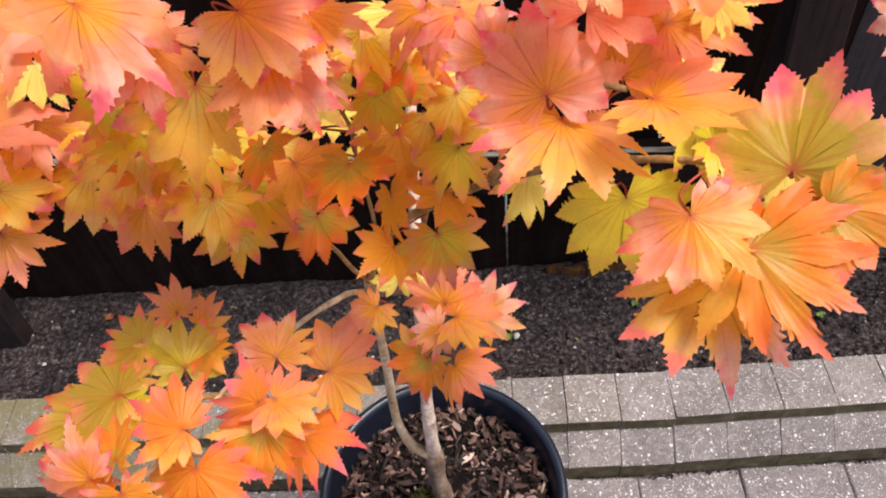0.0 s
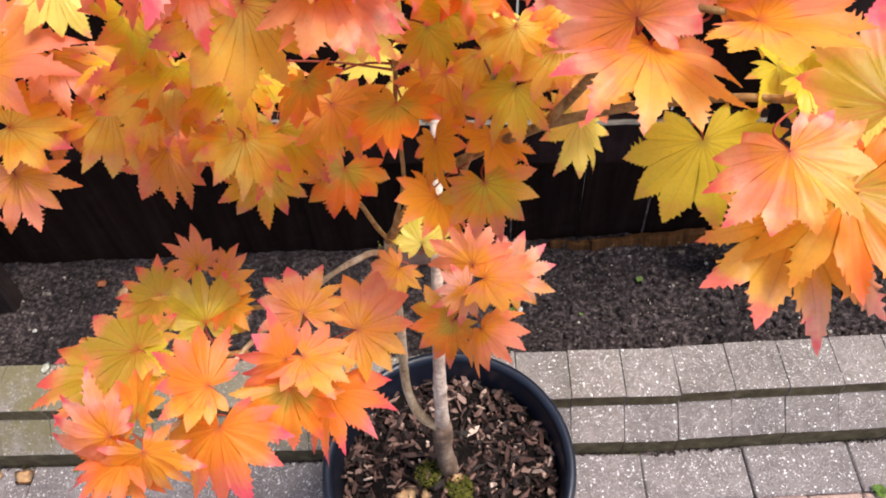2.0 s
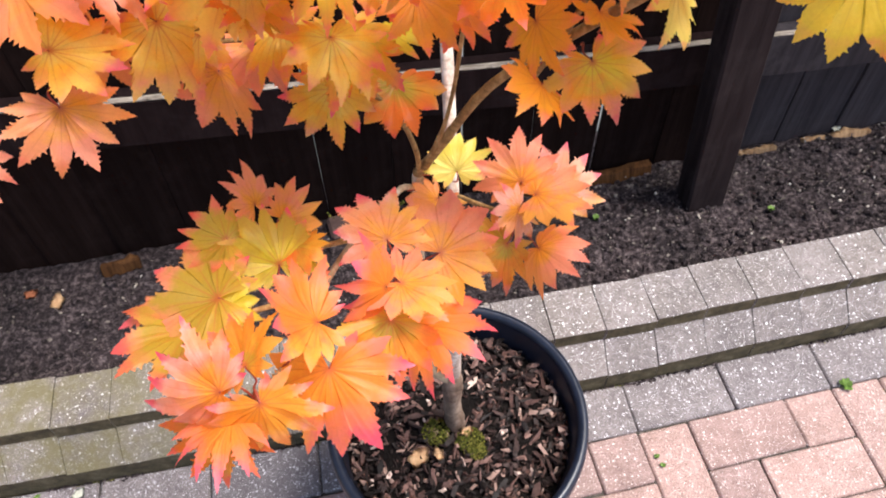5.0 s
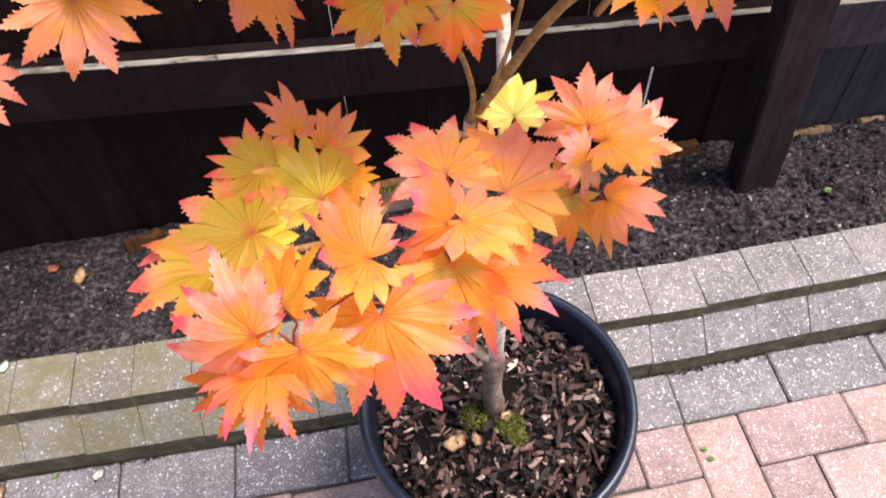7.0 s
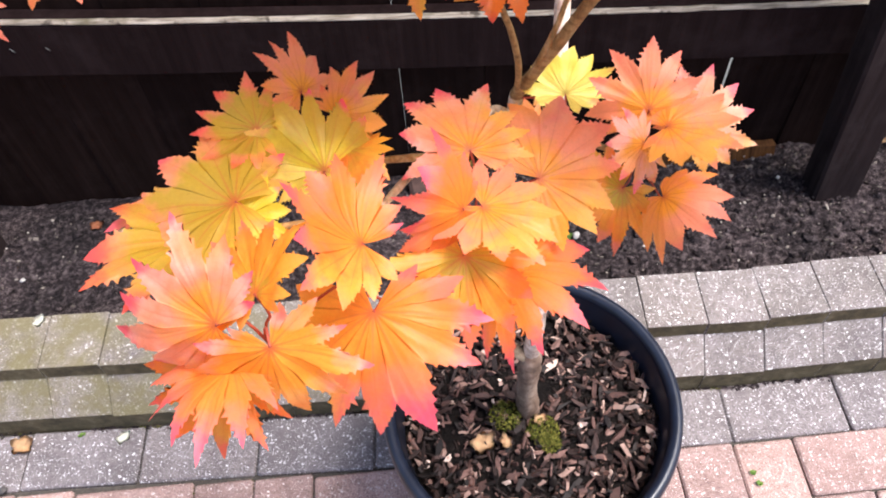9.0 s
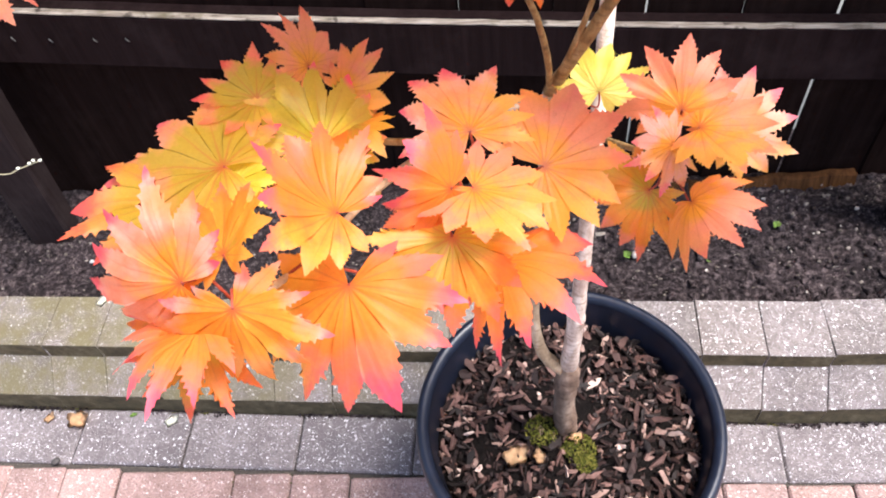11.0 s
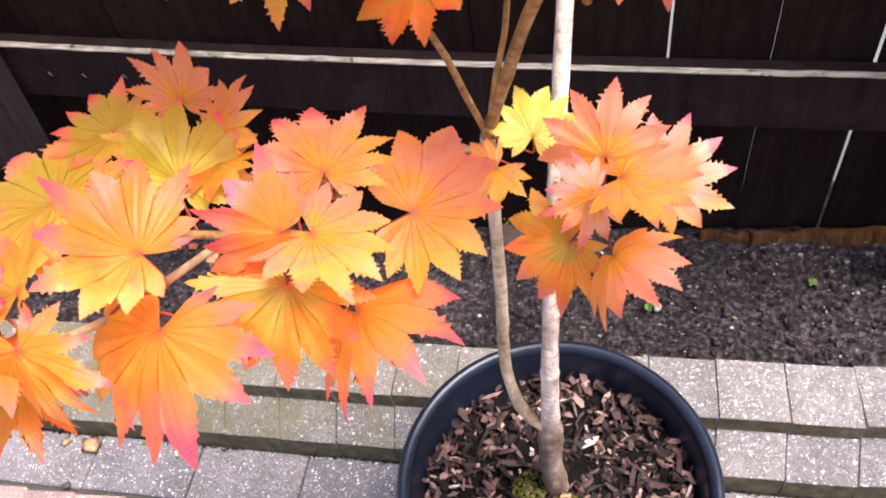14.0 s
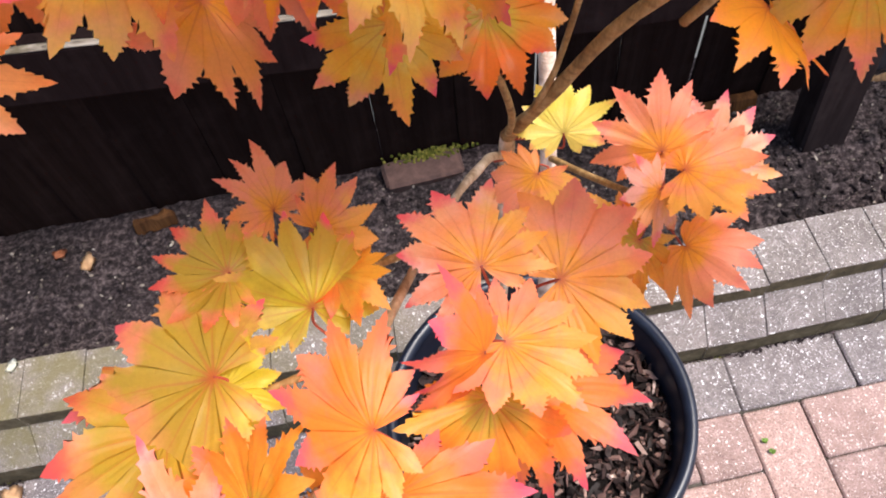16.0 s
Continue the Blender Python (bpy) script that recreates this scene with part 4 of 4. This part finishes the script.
# outline of half a lobe, from the notch to the tip: how far along, how wide, and the teeth that point forward
SAW = ((0.0, 0.0), (0.1, 0.006), (0.2, 0.02), (0.27, 0.044), (0.285, 0.002), (0.36, 0.012), (0.45, 0.046), (0.465, -0.004), (0.53, 0.01), (0.6, 0.038), (0.615, -0.006), (0.68, 0.006), (0.745, 0.026), (0.76, -0.006), (0.87, 0.006), (1.0, 0.0))
RINGS = (0.0, 0.16, 0.34, 0.52, 0.68, 0.83, 0.93, 1.0)


def leaf_mesh(seed, material, notch, flush, gold, cup, curl):
    """A round maple leaf of eleven toothed lobes joined for most of their length, stalk end at the origin, middle lobe along +y,
    unit length. flush and gold: the sides, in degrees from the middle lobe, to which the pink and the yellow run. cup: how far
    the whole blade bends down; curl: the side that bends down further, and how far."""
    rng = random.Random(seed)
    lobes = [(math.radians(a + rng.uniform(-4.5, 4.5)), l * rng.uniform(0.87, 1.1)) for a, l in LOBES]
    cuts = [0.93 * notch * rng.uniform(0.84, 1.1) for _ in range(12)]
    out = []
    for i, (a, l) in enumerate(lobes):
        al, ll = lobes[i - 1] if i else (a - 0.45, l * 0.6)
        ar, lr = lobes[i + 1] if i < 10 else (a + 0.45, l * 0.6)
        for side, other, lo, cut in ((-1, al, ll, cuts[i]), (1, ar, lr, cuts[i + 1])):
            edge = (a + other) / 2
            rn = cut * (l + lo) / 2
            sign = 1 if edge > a else -1
            wide, deep = rn * math.sin(abs(edge - a)), rn * math.cos(edge - a)
            big = rng.uniform(0.6, 1.25)
            steps = []
            slip = rng.uniform(0.8, 1.25)
            for u, tooth in SAW:
                u = u ** slip
                w = wide * ((1 - u) ** 0.95 + 0.34 * u * (1 - u)) + tooth * l * big * rng.uniform(0.2, 1.5)
                h = deep + (l - deep) * u
                th = a + sign * math.atan2(max(w, 0.0), h)
                steps.append((th, math.hypot(w, h), i, edge + (a - edge) * u, rn + (l - rn) * u, min(1.0, h / l)))
            out += steps if side < 0 else steps[::-1][1:]
    wave, turn = rng.uniform(0, 6), rng.uniform(0, 6)
    keel, bend = rng.uniform(-0.12, 0.2) if cup is None else 0.0, rng.uniform(-0.14, 0.14)
    cup = rng.uniform(-0.05, 0.13) if cup is None else cup
    side_on, curl = (math.radians(curl[0]), curl[1]) if curl else (turn, rng.uniform(0.05, 0.5))
    droop = [rng.uniform(-0.6, 1.2) for _ in lobes]
    twist = [rng.uniform(-0.9, 0.9) for _ in lobes]

    def place(th, r, i, lat):
        lean = twist[i] * (th - lobes[i][0]) * max(0.0, r - 0.55)
        th += bend * r * r * math.sin(1.5 * th + wave)
        x, y = math.sin(th) * r, math.cos(th) * r
        fold = 0.13 + 0.11 * math.sin(2.3 * th + wave) + 0.06 * math.sin(7.1 * th + turn)
        z = lean + fold * min(lat, 0.25) * (0.4 + 0.6 * r) - cup * r * r - droop[i] * max(0.0, r - 0.6) ** 2 + keel * abs(x)
        z -= curl * max(0.0, x * math.sin(side_on) + y * math.cos(side_on) - 0.1) ** 1.6
        z += 0.06 * r * math.sin(2 * th + wave) + 0.03 * r * r * math.sin(5 * th + 2 * wave) + 0.05 * noise.noise(Vector((x * 3, y * 3, seed))) + 0.016 * noise.noise(Vector((x * 9, y * 9, seed)))
        return (x, y, z)

    n = len(out)
    verts, coord, wash, faces = [], [], [], []
    fa, ga = (math.radians(rng.uniform(-150, 150) if v is None else v) for v in (flush, gold))
    for frac in RINGS:
        for th, r, i, ths, rs, v in out:
            a = lobes[i][0]
            th, rr = (ths, rs * frac) if frac < 1 else (th, r)
            lat = abs(th - a) * rr
            p = place(th, rr, i, lat)
            verts.append(p)
            coord.append((lat, v * frac))
            wash.append((p[0] * math.sin(fa) + p[1] * math.cos(fa) if flush is not None else -1.0, p[0] * math.sin(ga) + p[1] * math.cos(ga) if gold is not None else -1.0))
    for ring in range(len(RINGS) - 1):
        for k in range(n - 1):
            q = ring * n + k
            faces.append((q, q + n, q + n + 1, q + 1) if ring else (0, q + n, q + n + 1))
    me = bpy.data.meshes.new("leaf")
    me.from_pydata(verts, [], faces)
    for name, source in (("blade", coord), ("wash", wash)):
        layer = me.uv_layers.new(name=name)
        layer.data.foreach_set("uv", [c for loop in me.loops for c in source[loop.vertex_index]])
    me.materials.append(material)
    me.polygons.foreach_set("use_smooth", [True] * len(me.polygons))
    me.update()
    return me


LEAF_NO = [0]


def leaf(x, y, z, rx, ry, rz, size, tint, stalk=True, flush=None, gold=None, notch=None, cup=None, curl=None):
    """One leaf of the maple: where its stalk meets the blade, its turn, the length of its middle lobe and its colouring."""
    LEAF_NO[0] += 1
    k = LEAF_NO[0]
    pick = random.Random(k)
    notch = notch or pick.uniform(0.64, 0.76)
    o = part("leaf", leaf_mesh(k, M_LEAF[tint], notch, flush, gold, cup, curl), None, tree, LEAF_WORDS[tint] + " maple leaf")
    m = pose(x, y, z, rx, ry, rz)
    o.matrix_basis = Matrix.Translation(-BASE) @ m @ Matrix.Scale(size, 4)
    if not stalk:
        return
    root = Vector((x, y, z))
    back = m.to_3x3() @ Vector((0, -0.7, -0.7))
    goal = min(WOOD, key=lambda w: (w - root).length + 0.3 * abs(w.z - root.z + 0.02))
    if (goal - root).length > 0.11:
        goal = root + (goal - root).normalized() * 0.045
    goal = Vector((goal.x, goal.y, min(goal.z, root.z - 0.012)))
    a, b = root, root + back * min(0.02, (goal - root).length * 0.4)
    bm = bmesh.new()
    tube(bm, [m.inverted() @ p / size for p in (a, b, b.lerp(goal, 0.55) + Vector((0, 0, 0.004)), goal)], [0.0008 / size, 0.0007 / size, 0.0007 / size, 0.0009 / size], 6, 0.0)
    part("petiole", bm, M_PETIOLE, o, "thin red leaf stalk", smooth=True)


leaf(0.015, 0.79, 1.024, 26, 6, 81, 0.043, "orange", flush=-25, gold=-115, notch=0.77, cup=-0.45, curl=(-111, 0.46))
leaf(-0.046, 0.759, 1.021, 32, -55, 55, 0.044, "rose_gold", flush=5, gold=-140, notch=0.72)
leaf(-0.025, 0.750, 1.014, -56, 15, -173, 0.043, "blush_gold", gold=30, notch=0.62)
leaf(-0.030, 0.771, 1.023, 10, -29, 3, 0.037, "amber", flush=-25, gold=110, notch=0.68)
leaf(0.016, 0.774, 0.993, -15, 7, 173, 0.057, "orange", flush=-50, gold=100, notch=0.74, cup=0.19, curl=(35, 0.5))
leaf(0.081, 0.818, 0.946, 26, 9, -131, 0.046, "orange", flush=0, notch=0.72, cup=0.42, curl=(105, 0.5))
leaf(0.061, 0.818, 1.004, 52, -67, 72, 0.036, "orange", flush=60, notch=0.76, cup=0.21, curl=(115, 0.6))
leaf(0.071, 0.824, 0.997, -7, -6, -121, 0.041, "peach", flush=45, gold=15, notch=0.72)
leaf(0.069, 0.861, 0.997, 20, -6, 12, 0.044, "rose_gold", flush=-5, gold=95, notch=0.70)
leaf(-0.044, 0.828, 1.014, 5, -0, 85, 0.059, "olive_peach", flush=0, gold=-155, notch=0.70)
leaf(-0.016, 0.907, 1.005, 65, 18, 52, 0.031, "apricot", flush=-15, notch=0.66)
leaf(-0.000, 0.901, 0.992, 18, 27, -89, 0.032, "peach", flush=-55, gold=35, notch=0.70)
leaf(-0.036, 0.874, 1.013, 10, -1, 69, 0.037, "crimson_olive", flush=10, gold=-165, notch=0.62)
leaf(-0.063, 0.812, 1.010, 20, 2, 122, 0.051, "crimson_olive", flush=30, gold=-135, notch=0.66)
leaf(-0.045, 0.754, 0.998, 17, 16, 144, 0.043, "orange", flush=-5, notch=0.62)
leaf(-0.055, 0.764, 0.970, 0, -8, 142, 0.041, "olive_orange", flush=-45, notch=0.60)
leaf(0.155, 1.010, 0.882, 38, 4, -8, 0.039, "yellow", gold=-10, notch=0.72)
leaf(0.211, 0.948, 0.904, 17, -2, -98, 0.050, "apricot", flush=25, gold=85, notch=0.74)
leaf(0.235, 0.965, 0.882, 33, 29, -49, 0.050, "blush", flush=-5, gold=125, notch=0.66)
leaf(0.195, 0.943, 0.895, 3, -53, 120, 0.035, "blush", flush=-20, gold=-150, notch=0.68)
leaf(0.206, 0.915, 0.87, 24, 26, -150, 0.043, "apricot", flush=-5, notch=0.78, cup=0.5, curl=(98, 0.6))
leaf(0.006, 0.876, 0.991, 3, -20, -104, 0.027, "olive_orange", gold=-15, notch=0.70)
leaf(0.060, 0.807, 0.982, -31, -12, -175, 0.048, "amber", flush=-15, gold=155, notch=0.70)
leaf(0.272, 0.822, 1.274, 49, -12, 2, 0.045, "pink", flush=-5, notch=0.78)
leaf(0.279, 0.817, 1.262, 2, -8, 168, 0.052, "rose_gold", flush=50, gold=-25, notch=0.76)
leaf(0.313, 0.842, 1.265, 47, -1, -15, 0.042, "peach", flush=5, gold=-165, notch=0.80)
leaf(0.319, 0.806, 1.280, 10, -8, -118, 0.047, "peach", flush=-110, gold=75, notch=0.78)
leaf(0.335, 0.772, 1.235, -28, 18, -175, 0.042, "pink", flush=100, gold=-40, notch=0.76)
leaf(0.319, 0.824, 1.192, -29, 15, 173, 0.050, "lime", gold=80, notch=0.76)
leaf(0.393, 0.799, 1.231, 47, -2, -30, 0.058, "olive_peach", flush=40, notch=0.74)
leaf(0.403, 0.776, 1.227, -19, 30, -160, 0.040, "amber", flush=40, gold=-165, notch=0.80)
leaf(0.366, 0.766, 1.213, -22, 24, -166, 0.061, "amber", flush=-15, gold=120, notch=0.70)
leaf(0.352, 0.770, 1.191, -27, 14, 177, 0.061, "blush_gold", flush=55, gold=80, notch=0.66)
leaf(0.229, 0.906, 1.210, -24, 13, 172, 0.031, "sun_gold")
leaf(0.227, 0.886, 1.183, -29, -9, 118, 0.036, "olive")
leaf(0.215, 0.897, 1.132, 2, -22, 167, 0.032, "gold")
leaf(0.208, 0.880, 1.109, -31, 16, -172, 0.041, "apricot_green")
leaf(0.177, 0.880, 1.098, 8, -39, 162, 0.036, "gold")
leaf(0.178, 0.921, 1.203, -53, 15, -124, 0.036, "olive")
leaf(0.156, 0.898, 1.166, -4, 11, 171, 0.041, "amber")
leaf(0.178, 0.904, 1.127, -36, 51, 157, 0.038, "gold")
leaf(0.089, 0.871, 1.261, -44, -14, -172, 0.053, "sun_gold", flush=80, gold=-15, notch=0.76)
leaf(0.130, 0.876, 1.270, -27, 10, -115, 0.048, "rose_gold")
leaf(0.054, 0.858, 1.324, -25, -35, -137, 0.064, "pink", flush=-30, notch=0.74)
leaf(0.127, 0.863, 1.309, -35, 37, -123, 0.043, "pink", flush=-40, gold=90, notch=0.76)
leaf(0.132, 0.869, 1.277, -42, 23, -141, 0.046, "rose_gold")
leaf(-0.022, 0.949, 1.121, 4, -32, 82, 0.038, "sun_gold")
leaf(-0.017, 0.947, 1.092, -31, -32, -163, 0.043, "peach")
leaf(0.027, 0.947, 1.117, -9, 10, 170, 0.039, "sun_gold")
leaf(0.051, 0.936, 1.072, -38, -17, -172, 0.039, "sun_gold")
leaf(0.055, 0.906, 1.137, -14, -16, -172, 0.040, "sun_gold")
leaf(0.100, 0.985, 1.021, -12, -7, 167, 0.048, "olive_orange")
leaf(0.094, 0.968, 1.085, 10, -11, -152, 0.033, "lime")
leaf(-0.108, 0.945, 1.176, 28, 14, -76, 0.063, "peach")
leaf(-0.073, 0.965, 1.168, -27, -21, -117, 0.046, "rose_gold")
leaf(-0.099, 0.923, 1.145, -8, 19, -86, 0.042, "sun_gold")
leaf(-0.102, 0.904, 1.120, -42, 4, -156, 0.042, "apricot")
leaf(0.007, 0.926, 1.221, -48, -44, -112, 0.048, "olive")
leaf(0.028, 0.912, 1.193, 15, -13, -157, 0.044, "olive")
leaf(0.015, 0.924, 1.151, 18, -30, 167, 0.032, "amber")
leaf(0.104, 0.901, 1.185, -13, 29, 161, 0.034, "amber")
leaf(0.140, 0.912, 1.218, -5, -3, -177, 0.032, "yellow")
leaf(0.274, 0.916, 1.123, -40, -35, -161, 0.038, "yellow")
leaf(0.361, 0.828, 1.228, 7, -4, -115, 0.030, "lime")
leaf(0.411, 0.834, 1.196, -33, 40, -118, 0.036, "yellow")
leaf(0.106, 0.861, 0.969, -0, 25, -82, 0.050, "peach", flush=-15, gold=85, notch=0.76)
leaf(0.180, 0.926, 0.870, -16, -31, 126, 0.046, "amber", flush=-30, gold=-140, notch=0.70)
leaf(0.131, 0.986, 0.876, -17, -4, 130, 0.038, "peach", flush=105, gold=-90, notch=0.72)
leaf(0.202, 0.964, 0.905, 48, -2, -6, 0.046, "peach", flush=-30, notch=0.68)
leaf(-0.006, 0.861, 0.992, 38, 13, 15, 0.046, "moss_gold", gold=-110, notch=0.70)
leaf(-0.043, 0.826, 1.006, -17, 9, -120, 0.026, "lime", gold=25, notch=0.70)
leaf(0.176, 0.925, 1.246, -27, -13, -175, 0.036, "sun_gold", False)
leaf(0.206, 0.921, 1.231, -26, 5, -165, 0.036, "olive_orange", False)
leaf(0.197, 0.931, 1.255, -19, -16, -160, 0.035, "yellow", False)
leaf(0.133, 1.002, 1.126, -7, 11, 153, 0.034, "yellow", False)
leaf(0.127, 1.014, 1.162, -15, -4, 152, 0.036, "sun_gold", False)
leaf(0.160, 1.000, 1.096, -20, 25, -168, 0.036, "yellow", False)
leaf(0.219, 0.981, 1.167, -20, -20, -156, 0.034, "yellow", False)
leaf(0.235, 0.890, 1.279, -31, 7, -154, 0.036, "pink", False)
leaf(0.216, 0.898, 1.279, -28, 1, 149, 0.036, "peach", False)
leaf(0.094, 0.950, 1.145, -19, -12, -177, 0.040, "sun_gold", False)
leaf(0.068, 0.938, 1.164, -7, -7, 166, 0.042, "olive", False)
leaf(0.016, 0.929, 1.169, -22, 1, 149, 0.042, "sun_gold", False)
leaf(0.008, 0.964, 1.094, -22, -2, 175, 0.036, "apricot", False)
leaf(-0.026, 0.962, 1.159, -3, -21, 151, 0.036, "olive", False)
leaf(0.034, 0.903, 1.292, -27, -31, -158, 0.050, "peach", False)
leaf(0.254, 0.901, 1.200, -21, 12, 177, 0.036, "sun_gold", False)
leaf(0.273, 0.920, 1.161, -27, -2, -159, 0.040, "gold", False)
leaf(0.361, 0.853, 1.213, -15, -5, -124, 0.040, "lime", False)
leaf(0.356, 0.856, 1.298, 1, 45, -110, 0.029, "yellow", False)
leaf(0.335, 0.855, 1.285, 18, 23, -63, 0.045, "peach", False)
leaf(0.407, 0.846, 1.168, -25, -4, 177, 0.035, "yellow", False)
leaf(0.452, 0.829, 1.294, -46, -22, 123, 0.031, "pink", False)
leaf(-0.083, 0.995, 1.190, 5, 3, 147, 0.042, "peach", False)
leaf(-0.205, 0.967, 1.036, -5, 5, -178, 0.044, "apricot", False)
leaf(0.294, 0.850, 1.299, 18, 9, -36, 0.045, "salmon", False)
leaf(0.155, 0.885, 1.291, -10, -3, 164, 0.045, "blush_gold", False)
leaf(0.065, 0.885, 1.283, -30, -1, -173, 0.045, "rose_gold", False)
leaf(-0.000, 0.902, 1.296, -6, -18, 162, 0.050, "peach", False)
leaf(0.138, 0.945, 1.116, -11, -13, 159, 0.036, "orange", False)
leaf(0.059, 0.966, 1.085, -19, -2, -172, 0.036, "sun_gold", False)
leaf(0.279, 0.829, 1.338, 18, 6, -26, 0.050, "pink", False)
leaf(0.205, 0.869, 1.321, 41, 15, -7, 0.050, "pink", False)
leaf(0.134, 0.848, 1.347, 12, -6, -11, 0.050, "pink", False)
leaf(0.330, 0.836, 1.328, 21, 3, -50, 0.050, "peach", False)
leaf(0.019, 0.913, 1.213, 14, -35, 95, 0.027, "olive")
leaf(0.008, 0.933, 1.172, -25, -26, 165, 0.052, "sun_gold")
leaf(0.065, 0.951, 1.101, -31, -3, -164, 0.050, "olive")
leaf(0.111, 0.930, 1.140, -32, 4, -157, 0.040, "gold")
leaf(0.187, 0.936, 1.155, -32, 0, -174, 0.040, "gold")
leaf(-0.081, 0.964, 1.123, -29, -22, -179, 0.044, "apricot", False)
leaf(-0.044, 0.952, 1.132, -35, 3, -143, 0.052, "sun_gold")
leaf(0.056, 0.919, 1.179, -24, -26, 159, 0.042, "olive")
leaf(-0.050, 0.970, 1.216, -40, 1, -147, 0.035, "yellow", False)
leaf(0.190, 0.904, 1.223, 31, 15, -18, 0.033, "olive", False)
leaf(0.248, 0.849, 1.279, 28, -23, 34, 0.029, "pink", False)
leaf(0.211, 0.916, 1.187, -21, 26, -128, 0.038, "sun_gold")
leaf(0.163, 0.939, 1.211, 33, -14, 30, 0.036, "yellow", False)
leaf(0.262, 0.913, 1.224, -33, 13, -166, 0.034, "sun_gold")
leaf(0.356, 0.880, 1.223, 24, 25, -63, 0.031, "yellow", False)
